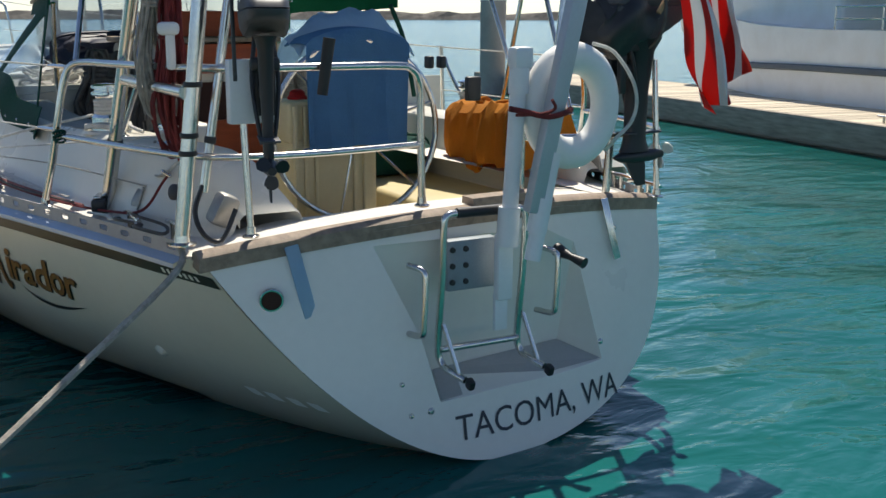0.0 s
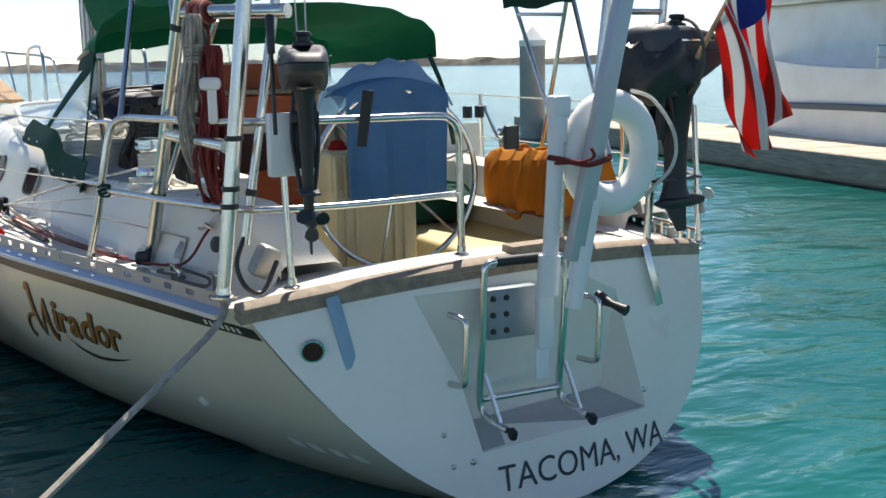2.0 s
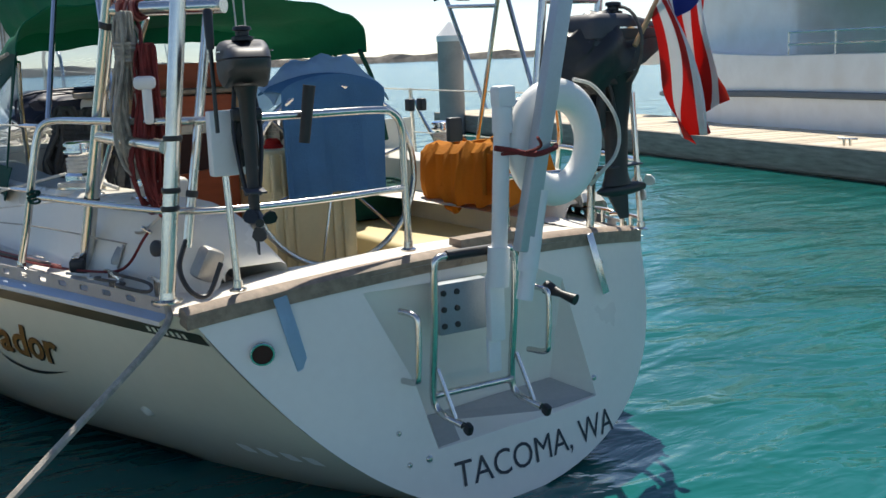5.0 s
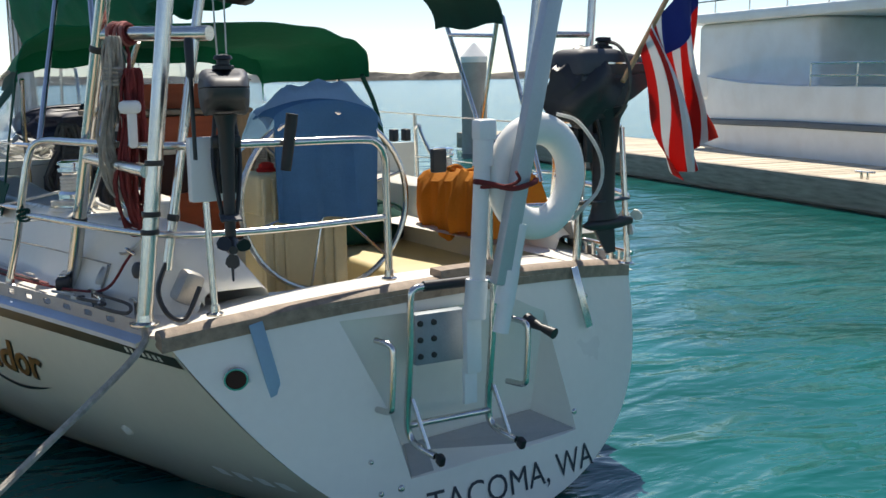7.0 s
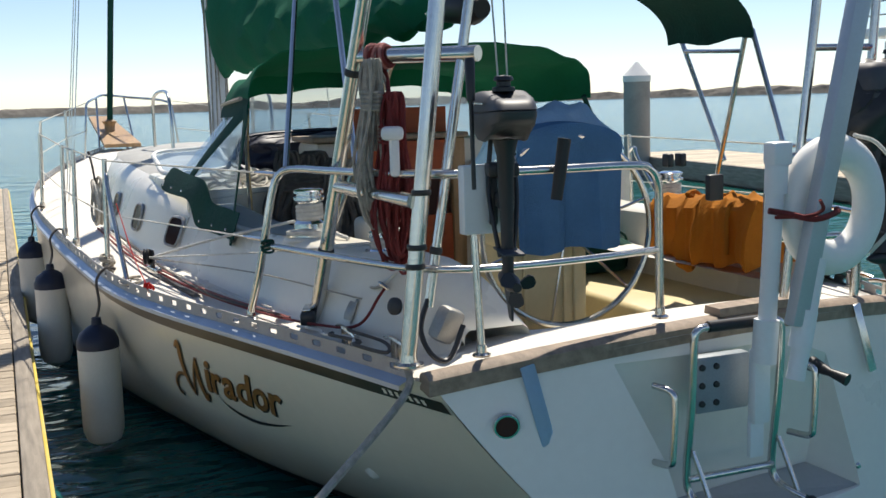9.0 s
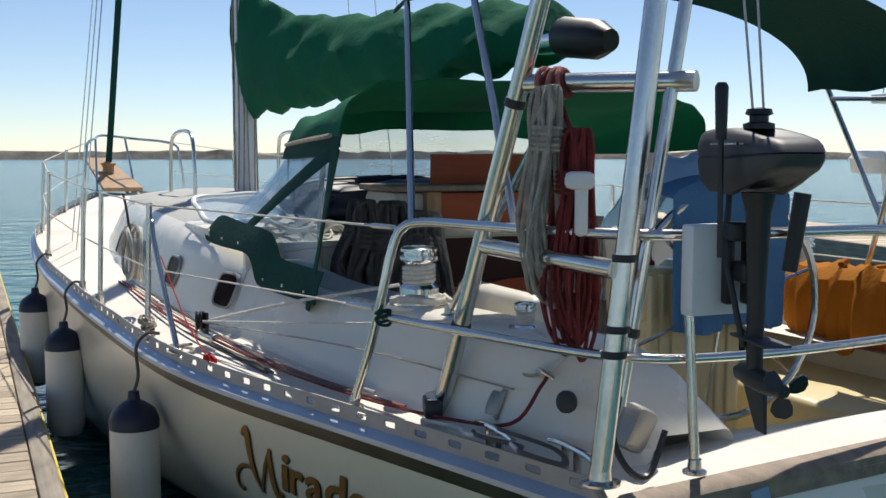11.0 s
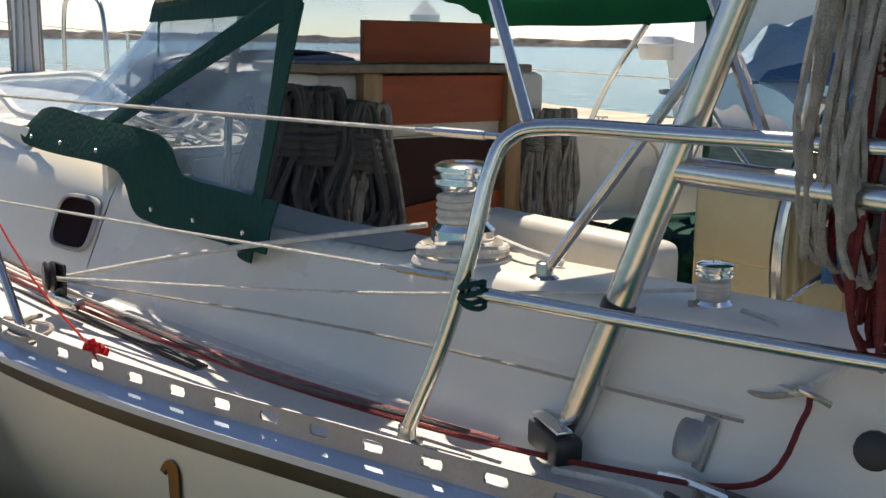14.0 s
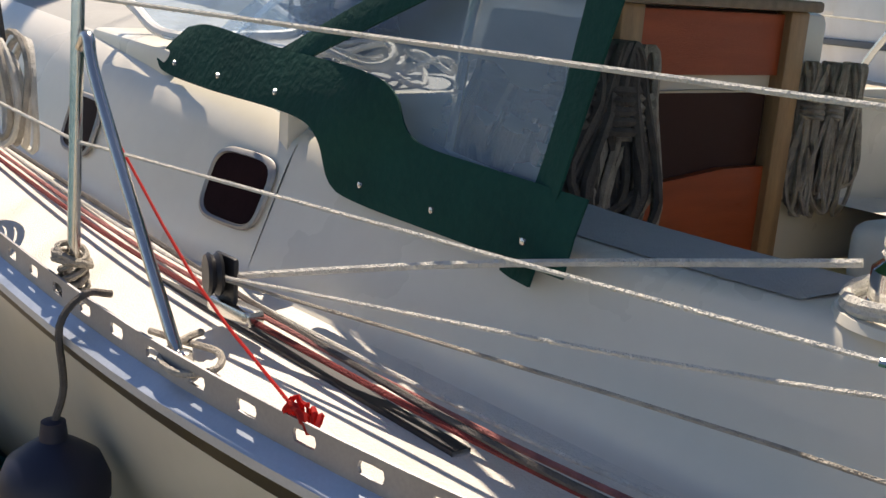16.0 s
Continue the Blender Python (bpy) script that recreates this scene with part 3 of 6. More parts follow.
box(bm, (-0.62, YB - 0.01, 1.48), (0.36, YB + 0.9, 1.715), 0.03)
part("hatch_box", bm, GEL, boat, "cream companionway hatch garage")
bm = bmesh.new()
box(bm, (-0.66, YB - 0.09, 1.716), (0.22, YB + 0.35, 1.745), 0.008)
part("hatch_slide", bm, TEAK, boat, "weathered teak edge of the sliding hatch")
comp = new("companionway")
comp.parent = boat
comp["label"] = "red-brown companionway boards in a teak frame, half open"
for x0 in (-0.475, 0.135):
    bm = bmesh.new()
    box(bm, (x0, YB - 0.055, 1.0), (x0 + 0.075, YB - 0.002, 1.715), 0.006)
    part("jamb", bm, TEAKTRIM, comp)
# solid dark sheet between the jambs, painted as the cabin's inner shade
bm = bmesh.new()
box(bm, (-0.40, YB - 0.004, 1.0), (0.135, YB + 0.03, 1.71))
part("opening", bm, SHADEIN, comp, "dark sheet painted as the shade inside the cabin", False)
for z0, z1, rise in ((1.0, 1.265, 0.03), (1.545, 1.705, 0.0)):
    bm = bmesh.new()
    x0, x1, y0, y1 = -0.40, 0.135, YB - 0.032, YB - 0.008
    loft(bm, [[(x0, y, z0), (x1, y, z0), (x1, y, z1 + rise), (0.3 * x0 + 0.7 * x1, y, z1 + rise), (0.8 * x0 + 0.2 * x1, y, z1), (x0, y, z1)] for y in (y0, y1)], closed=True, caps=True)
    part("drop_board", bm, REDWOOD, comp, "varnished red-brown board", False)
bm = bmesh.new()
box(bm, (-0.40, YB + 0.06, 1.746), (0.15, YB + 0.085, 1.885), 0.005)
part("hatch_board", bm, REDWOOD, boat, "upright varnished red-brown board on the hatch")

# portlights
def portlight(y, z, w, h, side=-1):
    e = new("portlight")
    e.parent = boat
    e["label"] = "smoked oval portlight in a metal frame"

    def at(u, v, o):
        yy = y + u
        x = trunk(yy)
        zd, zt = deck_z(-x, yy), trunk_top(yy)
        k = min(max((z + v - zd - 0.05) / (zt - 0.07 - zd - 0.05), 0), 1)
        return Vector((sx(side, x - 0.01 - 0.07 * k + o + 0.006, yy), yy, z + v))
    def ring(sx, sy, o, n=28):
        return [at(sx * math.copysign(abs(math.cos(a)) ** 0.5, math.cos(a)), sy * math.copysign(abs(math.sin(a)) ** 0.5, math.sin(a)), o) for a in [6.28318 * i / n for i in range(n)]]
    bm = bmesh.new()
    loft(bm, [ring(w / 2 + 0.012, h / 2 + 0.012, 0.0), ring(w / 2 + 0.010, h / 2 + 0.010, 0.007), ring(w / 2 + 0.003, h / 2 + 0.003, 0.010), ring(w / 2, h / 2, 0.003)], closed=True)
    part("frame", bm, DULL, e)
    bm = bmesh.new()
    v = [bm.verts.new(p) for p in ring(w / 2, h / 2, 0.004)]
    bm.faces.new(v)
    part("pane", bm, PORTGLASS, e, "smoked pane", False)


for s in (-1, 1):
    for y in (2.62, 3.42, 4.25, 5.1):
        portlight(y, 1.292 + 0.012 * (y - 2.6), 0.195, 0.132, s)


# rails: stern pulpit
def rail(name, pts, r, k=5, material=None, label="", n=10, parent=None):
    bm = bmesh.new()
    tube(bm, smooth_path(pts, k) if k else pts, r, n)
    return part(name, bm, material or STEEL, parent or boat, label)


def foot(x, y, z, r=0.03):
    bm = bmesh.new()
    lathe(bm, (x, y, z - 0.004), [(r, 0), (r, 0.006), (r * 0.6, 0.012), (r * 0.55, 0.035), (r * 0.4, 0.037)], 14)
    return part("rail_foot", bm, STEEL, boat)


for s in (-1, 1):
    rail("pulpit_top", [(sx(s, 1.315, 1.06), 1.06, 1.13), (sx(s, 1.285, 1.0), 1.0, 1.3), (sx(s, 1.262, 0.96), 0.96, 1.46), (sx(s, 1.235, 0.945), 0.945, 1.60), (sx(s, 1.21, 0.925), 0.925, 1.665), (sx(s, 1.17, 0.86), 0.86, 1.687), (sx(s, 1.10, 0.64), 0.64, 1.688), (sx(s, 1.0, 0.36), 0.36, 1.688), (sx(s, 0.90, 0.20), 0.20, 1.688), (sx(s, 0.78, 0.125), 0.125, 1.688), (sx(s, 0.5, 0.075), 0.075, 1.69), (sx(s, 0.24, 0.05), 0.05, 1.69), (sx(s, 0.17, 0.05), 0.05, 1.675), (sx(s, 0.135, 0.055), 0.055, 1.62), (sx(s, 0.13, 0.06), 0.06, 1.5), (sx(s, 0.125, 0.06), 0.06, 1.17)], 0.0145, 6, None, "bent stainless stern pulpit rail", 12)
    rail("pulpit_mid", [(sx(s, 1.258, 0.95), 0.95, 1.40), (sx(s, 1.14, 0.62), 0.62, 1.395), (sx(s, 1.02, 0.32), 0.32, 1.39), (sx(s, 0.93, 0.18), 0.18, 1.388), (sx(s, 0.80, 0.10), 0.10, 1.387), (sx(s, 0.5, 0.06), 0.06, 1.39), (sx(s, 0.13, 0.06), 0.06, 1.40)], 0.0125, 6)
    foot(sx(s, 1.315, 1.06), 1.06, 1.11)
    foot(sx(s, 0.125, 0.06), 0.06, 1.17)
    rail("pulpit_post", [(sx(s, 0.80, 0.045), 0.045, 1.13), (sx(s, 0.805, 0.09), 0.09, 1.69)], 0.0125, 0)
    foot(sx(s, 0.80, 0.045), 0.045, 1.12)

# arch poles on the port quarter: two uprights, a raking strut, the rung and the cross tube
def pole(name, a, b, r, label="", material=None):
    a, b = Vector(a), Vector(b)
    bm = bmesh.new()
    tube(bm, [a, a.lerp(b, 0.3), a.lerp(b, 0.7), b], r, 14)
    p = part(name, bm, material or STEEL, boat, label)
    return p


for s in (-1,):
    pole("arch_pole", (sx(s, 1.02, 0.12), 0.12, 1.12), (sx(s, 0.80, 0.12), 0.12, 2.95), 0.027, "thick polished arch pole")
    pole("arch_pole", (sx(s, 0.915, 0.20), 0.20, 1.26), (sx(s, 0.62, 0.20), 0.20, 2.95), 0.017, "thin arch pole")
    pole("arch_strut", (sx(s, 1.115, 0.87), 0.87, 1.10), (sx(s, 0.945, 0.30), 0.30, 2.82), 0.026, "raking polished arch strut")
    pole("arch_rung", (sx(s, 1.06, 0.70), 0.70, 1.628), (sx(s, 0.985, 0.12), 0.12, 1.612), 0.024, "polished ladder rung tube")
    pole("cross_tube", (sx(s, 1.02, 0.56), 0.56, 2.075), (sx(s, 0.74, 0.15), 0.15, 2.065), 0.026)
    foot(sx(s, 1.02, 0.12), 0.12, 1.10, 0.05)
    foot(sx(s, 1.115, 0.87), 0.87, 1.10, 0.045)
    foot(sx(s, 0.998, 1.05), 1.05, 1.375, 0.03)
    for z, k in ((1.46, 0.3), (1.63, 0.3), (1.40, 0.2)):
        bm = bmesh.new()
        x = sx(s, 1.02 - 0.12 * (z - 1.12), 0.12)
        lathe(bm, (x, 0.12, z), [(0.030, 0), (0.032, 0.004), (0.032, 0.014), (0.030, 0.018)], 14)
        part("tie", bm, BLACK, boat, "black tie round the pole")

# lifelines, stanchions
def stanchion(y, side, h=0.58):
    p = hull_point(y, sheer(y), 0, side)
    x = p.x - side * 0.045
    z = sheer(y)
    bm = bmesh.new()
    tube(bm, [(x, y, z), (x - side * 0.02, y + 0.0, z + h)], 0.0125, 10)
    lathe(bm, (x, y, z - 0.01), [(0.032, 0), (0.032, 0.012), (0.02, 0.02), (0.019, 0.07), (0.014, 0.072)], 14)
    part("stanchion", bm, STEEL, boat, "stainless lifeline stanchion")
    return Vector((x - side * 0.02, y, z + h - 0.01)), Vector((x - side * 0.011, y, z + h * 0.52))


for s in (-1, 1):
    tops, mids = [Vector((sx(s, 1.20, 0.92), 0.92, 1.665))], [Vector((sx(s, 1.255, 0.95), 0.95, 1.42))]
    for y in (2.62, 3.6, 4.1, 5.6, 7.1, 8.5):
        a, b = stanchion(y, s)
        tops.append(a)
        mids.append(b)
    rail("brace", [tops[1] + Vector((0, -0.01, -0.09)), tops[1] + Vector((0, -0.06, -0.07)), tops[1] + Vector((0, -0.12, -0.16)), (sx(s, 1.655, 2.16), 2.16, 1.10)], 0.0115, 5)
    foot(sx(s, 1.655, 2.16), 2.16, 1.10)
    tops.append(Vector((sx(s, 1.25, 9.3), 9.3, 2.0)))
    mids.append(Vector((sx(s, 1.27, 9.3), 9.3, 1.70)))
    rail("lifeline", tops, 0.0042, 0, WHITEROPE, "white coated lifeline", 6)
    rail("lifeline", mids, 0.0038, 0, WHITEROPE, "white coated lifeline", 6)
    for line_pts in (tops, mids):
        bm = bmesh.new()
        d = (line_pts[1] - line_pts[0]).normalized()
        for u, v, r in ((0.02, 0.06, 0.006), (0.06, 0.17, 0.0085), (0.17, 0.21, 0.005)):
            tube(bm, [line_pts[0] + d * u, line_pts[0] + d * v], r, 8)
        part("turnbuckle", bm, STEEL, boat, "stainless turnbuckle of a lifeline")
    rail("bow_pulpit", [(sx(s, 1.33, 9.2), 9.2, 1.40), (sx(s, 1.28, 9.22), 9.22, 1.85), (sx(s, 1.25, 9.35), 9.35, 1.99), (sx(s, 1.10, 10.1), 10.1, 2.05), (sx(s, 1.02, 10.5), 10.5, 2.08), (mid_x(10.65), 10.65, 2.09)], 0.013, 6)
    rail("bow_pulpit_leg", [(sx(s, 1.10, 10.0), 10.0, 1.45), (sx(s, 1.08, 10.25), 10.25, 2.06)], 0.0125, 0)
# bars by the mast
for s in (-1, 1):
    rail("mast_bar", [(mid_x(6.3) + s * 0.42, 6.35, 1.55), (mid_x(6.3) + s * 0.42, 6.32, 1.92), (mid_x(6.3) + s * 0.41, 6.2, 2.03), (mid_x(6) + s * 0.40, 5.95, 2.05), (mid_x(6) + s * 0.40, 5.75, 2.0), (mid_x(6) + s * 0.40, 5.68, 1.85), (mid_x(6) + s * 0.40, 5.66, 1.58)], 0.014, 6)
# bow platform
bm = bmesh.new()
m0, m1 = mid_x(9.7), mid_x(11.0)
loft(bm, [[(m0 - 0.2, 9.7, 1.49), (m0 + 0.2, 9.7, 1.49), (m0 + 0.2, 9.7, 1.53), (m0 - 0.2, 9.7, 1.53)], [(m1 - 0.12, 11.0, 1.80), (m1 + 0.12, 11.0, 1.80), (m1 + 0.12, 11.0, 1.84), (m1 - 0.12, 11.0, 1.84)]], closed=True, caps=True)
part("bow_platform", bm, TEAKTRIM, boat, "pale wooden bow platform", False)
rail("forestay", [(mid_x(10.4), 10.4, 1.65), (mid_x(6.2), 6.6, 12.0)], 0.035, 0, DKGREEN, "furled headsail in a dark cover", 10)
bm = bmesh.new()
lathe(bm, (mid_x(10.4), 10.35, 1.62), [(0.05, 0), (0.09, 0.02), (0.06, 0.06), (0.06, 0.12), (0.09, 0.16), (0.03, 0.18)], 16)
part("furler_drum", bm, TEAKTRIM, boat, "brown furling drum")
for s in (-1, 1):
    for y, yt in ((5.5, 5.8), (5.85, 5.85), (6.3, 5.9)):
        rail("shroud", [(sx(s, half_beam(y) - 0.25, y), y, 1.22), (mid_x(5.85) + s * 0.08, yt, 12.0)], 0.004, 0, STEEL, "steel shroud", 6)

# mast, boom, sail cover
bm = bmesh.new()
MX, MY = mid_x(5.85), 5.85
tube(bm, [(MX, MY, 1.55), (MX, MY, 3.0), (MX, MY, 12.5)], 0.075, 18)
part("mast", bm, WHITEPAINT, boat, "weathered white mast")
random.seed(4)
for i in range(12):
    bm = bmesh.new()
    a = 6.283 * i / 12
    x, y = MX + 0.085 * math.cos(a), MY + 0.10 * math.sin(a)
    tube(bm, [(x, y, 1.58), (x + random.uniform(-0.02, 0.02), y, 2.1), (x, y, 6.0)], 0.006, 5)
    part("halyard", bm, GREYROPE, boat, "grey halyard down the mast")
bm = bmesh.new()
tube(bm, [(MX, MY - 0.1, 2.42), (mid_x(1.75), 1.75, 2.36)], 0.06, 14)
part("boom", bm, ALU, boat, "aluminium boom")
bm = bmesh.new()
rows = []
random.seed(9)
for i in range(61):
    y = 6.0 - 4.15 * i / 60
    t = i / 60
    zb = lerp([(0, 2.20), (0.08, 2.17), (0.35, 2.20), (0.7, 2.25), (0.92, 2.27), (1, 2.31)], t) + 0.018 * math.sin(i * 1.1) + 0.01 * math.sin(i * 2.7)
    ztp = lerp([(0, 3.35), (0.05, 3.25), (0.12, 2.98), (0.25, 2.80), (0.5, 2.68), (0.8, 2.60), (0.95, 2.54), (1, 2.42)], t) + 0.012 * math.sin(i * 0.9)
    w = lerp([(0, 0.09), (0.1, 0.14), (0.5, 0.18), (0.9, 0.14), (1, 0.08)], t)
    ring = []
    for j in range(22):
        a = 6.28318 * j / 22
        c, s_ = math.cos(a), math.sin(a)
        wide = w * (1 - 0.45 * max(s_, 0)) * (1 + 0.10 * math.sin(5 * a + i * 0.55) + 0.06 * math.sin(9 * a - i * 1.3))
        ring.append((mid_x(y) + 0.03 + c * wide, y, zb + (ztp - zb) * (0.5 + 0.5 * s_) + 0.015 * math.sin(3 * a + i * 0.8)))
    rows.append(ring)
loft(bm, rows, closed=True, caps=True)
part("sail_cover", bm, GREEN, boat, "green canvas sail cover sagging on the boom")
bm = bmesh.new()
tube(bm, [(mid_x(1.9), 1.9, 2.37), (mid_x(1.7), 1.68, 2.34), (mid_x(1.6), 1.6, 2.33)], [0.085, 0.08, 0.045], 14)
part("boom_end", bm, BLACK, boat, "dark boom end fitting")

# dodger over the companionway
def hoop(t, y, w, zt, zs, mid=-0.17, skew=0.2):
    """Half-round hoop: t from -1 (port) to 1, springing at height zs, crown at zt."""
    a = t * math.pi / 2
    x = w * math.copysign(abs(math.sin(a)) ** 0.55, t)
    return Vector((mid - (0.10 * (y - 1.72)) + x, y + skew * (x + w), zs + (zt - zs) * abs(math.cos(a)) ** 0.55))


dodger = new("dodger")
dodger.parent = boat
dodger["label"] = "green canvas dodger with clear vinyl windows"
T = [-1 + 2 * i / 40 for i in range(41)]
bm = bmesh.new()
rows = []
for k in range(11):
    u = k / 10
    y = 1.72 + 1.0 * u
    rows.append([hoop(t, y, 0.97 - 0.19 * u, 2.19 - 0.09 * u - 0.03 * math.sin(3.14159 * u), 1.91 - 0.04 * u) + Vector((0, 0, 0.010 * math.sin(9 * t + 7 * u) + 0.006 * math.sin(23 * t - 9 * u))) for t in T])
rows.append([p + Vector((0, 0.015, -0.10)) for p in rows[-1]])
loft(bm, rows)
thick(bm, 0.006)
part("roof", bm, GREEN, dodger, "green canvas roof")
# front window, from the roof's front edge to the cabin roof
bm = bmesh.new()
top = [p + Vector((0, 0.02, -0.08)) for p in [hoop(t, 2.72, 0.78, 2.10, 1.87) for t in T]]
base = [Vector((-0.28 + 1.09 * t * (1 - 0.05 * t * t), 3.50 - 0.36 * t * t + 0.15 * t, 1.50 + 0.11 * (1 - t * t))) for t in T]
loft(bm, [[a.lerp(b, k / 6) for a, b in zip(top, base)] for k in range(7)])
w = part("front_window", bm, CLEAR, dodger, "clear vinyl front window")
w.visible_shadow = False
for s in (-1,):
    up_aft, low_aft, low_front, up_front = Vector((sx(s, 1.14, 1.74), 1.74, 1.90)), Vector((sx(s, 1.225, 1.86), 1.86, 1.31)), Vector((sx(s, 1.30, 3.14), 3.14, 1.49)), Vector((sx(s, 1.055, 2.72), 2.72, 1.86))
    bm = bmesh.new()
    loft(bm, [[low_aft.lerp(low_front, i / 8).lerp(up_aft.lerp(up_front, i / 8), k / 6) for i in range(9)] for k in range(7)])
    w = part("side_window", bm, CLEAR, dodger, "clear vinyl side window")
    w.visible_shadow = False

    def band(name, pts_a, pts_b, label):
        bm = bmesh.new()
        A, B = smooth_path(pts_a, 5), smooth_path(pts_b, 5)
        loft(bm, [[p + Vector((sx(s, 0.006, 0), 0, 0)) for p in A], [p.lerp(q, 0.5) + Vector((sx(s, 0.010, 0), 0, 0)) for p, q in zip(A, B)], [p + Vector((sx(s, 0.006, 0), 0, 0)) for p in B]])
        thick(bm, 0.005)
        part(name, bm, DKGREEN, dodger, label)
    # skirt along the bottom, wider towards the front, running on over the coaming
    band("skirt", [(sx(s, 1.235, 1.72), 1.72, 1.335), (sx(s, 1.26, 2.0), 2.0, 1.335), (sx(s, 1.29, 2.24), 2.24, 1.34), (sx(s, 1.30, 2.33), 2.33, 1.36), (sx(s, 1.31, 2.37), 2.37, 1.44), (sx(s, 1.315, 2.48), 2.48, 1.468), (sx(s, 1.335, 2.85), 2.85, 1.468), (sx(s, 1.34, 3.10), 3.10, 1.475), (sx(s, 1.335, 3.17), 3.17, 1.50)],
         [(sx(s, 1.20, 1.72), 1.72, 1.455), (sx(s, 1.225, 1.95), 1.95, 1.462), (sx(s, 1.24, 2.10), 2.10, 1.468), (sx(s, 1.25, 2.15), 2.15, 1.49), (sx(s, 1.255, 2.19), 2.19, 1.55), (sx(s, 1.26, 2.30), 2.30, 1.575), (sx(s, 1.275, 2.65), 2.65, 1.585), (sx(s, 1.285, 2.95), 2.95, 1.60), (sx(s, 1.29, 3.08), 3.08, 1.585)], "dark green canvas skirt")
    band("aft_sleeve", [(sx(s, 1.232, 1.80), 1.80, 1.30), (sx(s, 1.19, 1.75), 1.75, 1.6), (sx(s, 1.142, 1.70), 1.70, 1.90)], [(sx(s, 1.215, 1.90), 1.90, 1.30), (sx(s, 1.175, 1.83), 1.83, 1.6), (sx(s, 1.135, 1.80), 1.80, 1.93)], "dark green hoop sleeve")
    band("bow_sleeve", [(sx(s, 1.275, 2.56), 2.56, 1.55), (sx(s, 1.21, 2.15), 2.15, 1.72), (sx(s, 1.14, 1.74), 1.74, 1.88)], [(sx(s, 1.27, 2.70), 2.70, 1.55), (sx(s, 1.205, 2.27), 2.27, 1.74), (sx(s, 1.135, 1.84), 1.84, 1.92)], "dark green diagonal hoop sleeve")
    band("brow", [(sx(s, 1.150, 1.70), 1.70, 1.885), (sx(s, 1.115, 2.2), 2.2, 1.87), (sx(s, 1.065, 2.74), 2.74, 1.862)], [(sx(s, 1.13, 1.70), 1.70, 1.96), (sx(s, 1.095, 2.2), 2.2, 1.95), (sx(s, 1.04, 2.73), 2.73, 1.945)], "rolled green canvas brow")
    rail("brow_batten", [(sx(s, 1.168, 1.74), 1.74, 1.952), (sx(s, 1.125, 2.2), 2.2, 1.94), (sx(s, 1.075, 2.66), 2.66, 1.925)], 0.009, 4, GREYROPE, "pale grey roll edge", 8, dodger)
    rail("dodger_frame", [(sx(s, 1.02, 2.35), 2.35, 1.40), (sx(s, 1.04, 2.27), 2.27, 1.7), (sx(s, 1.05, 2.16), 2.16, 1.92)], 0.012, 4, STEEL, "stainless dodger bow", 8, dodger)
rail("dodger_strap", [(0.74, 2.08, 1.92), (0.86, 2.15, 1.72), (0.97, 2.24, 1.40)], 0.014, 4, DKGREEN, "dark sleeve of the after hoop", 8, dodger)
rail("dodger_frame", [(0.72, 2.35, 1.90), (0.80, 2.62, 1.66), (0.86, 2.80, 1.42)], 0.012, 4, STEEL, "stainless dodger bow", 8, dodger)
for y, x, z in ((1.80, 1.246, 1.375), (2.02, 1.268, 1.375), (2.22, 1.292, 1.378), (2.52, 1.322, 1.505), (2.78, 1.334, 1.505), (3.02, 1.342, 1.505), (1.80, 1.165, 1.66)):
    bm = bmesh.new()
    lathe(bm, (sx(-1, x, y) - 0.008, y, z), [(0.0065, 0), (0.006, 0.004), (0.001, 0.006)], 8, (-1, 0, 0))
    part("snap", bm, STEEL, dodger, "steel snap fastener")

# bimini over the helm
bimini = new("bimini")
bimini.parent = boat
bimini["label"] = "dark green bimini top on stainless bows"


def arch(t, y, w, zt, zs):
    """A rounder hoop; its starboard side falls in a long curve, the port side is rolled up."""
    a = t * math.pi / 2
    zs = zs if t > 0 else max(zs, zt - 0.13)
    return Vector((w * math.sin(a), y, zs + (zt - zs) * max(math.cos(a), 0.0) ** 0.9))


bm = bmesh.new()
rows = []
for k in range(9):
    u = k / 8
    rows.append([arch(t, 0.96 + 0.66 * u, 0.965, 2.56 - 0.04 * (2 * u - 1) ** 2, 2.15 + 0.012 * math.sin(9 * u)) for t in T])
loft(bm, rows)
thick(bm, 0.006)
part("canopy", bm, DKGREEN, bimini, "dark green canopy")
for s in (-1, 1):
    legs = (((-0.998, 1.05, 1.385), (-0.87, 0.60, 2.05)), ((-1.19, 0.90, 1.69), (-0.96, 1.50, 2.41)), ((-1.03, 0.55, 1.69), (-0.95, 1.0, 2.41))) if s < 0 else (((0.99, 1.20, 1.60), (0.97, 1.53, 2.19)), ((0.98, 1.29, 1.37), (0.97, 1.02, 2.19)), ((0.95, 0.62, 1.42), (0.97, 0.98, 2.19)))
    for a, b in legs:
        rail("bow", [a, b], 0.0115, 0, STEEL, "", 8, bimini)
    if s > 0:
        rail("bow", [(0.97, 1.05, 2.10), (0.97, 1.49, 2.12)], 0.010, 0, STEEL, "", 8, bimini)

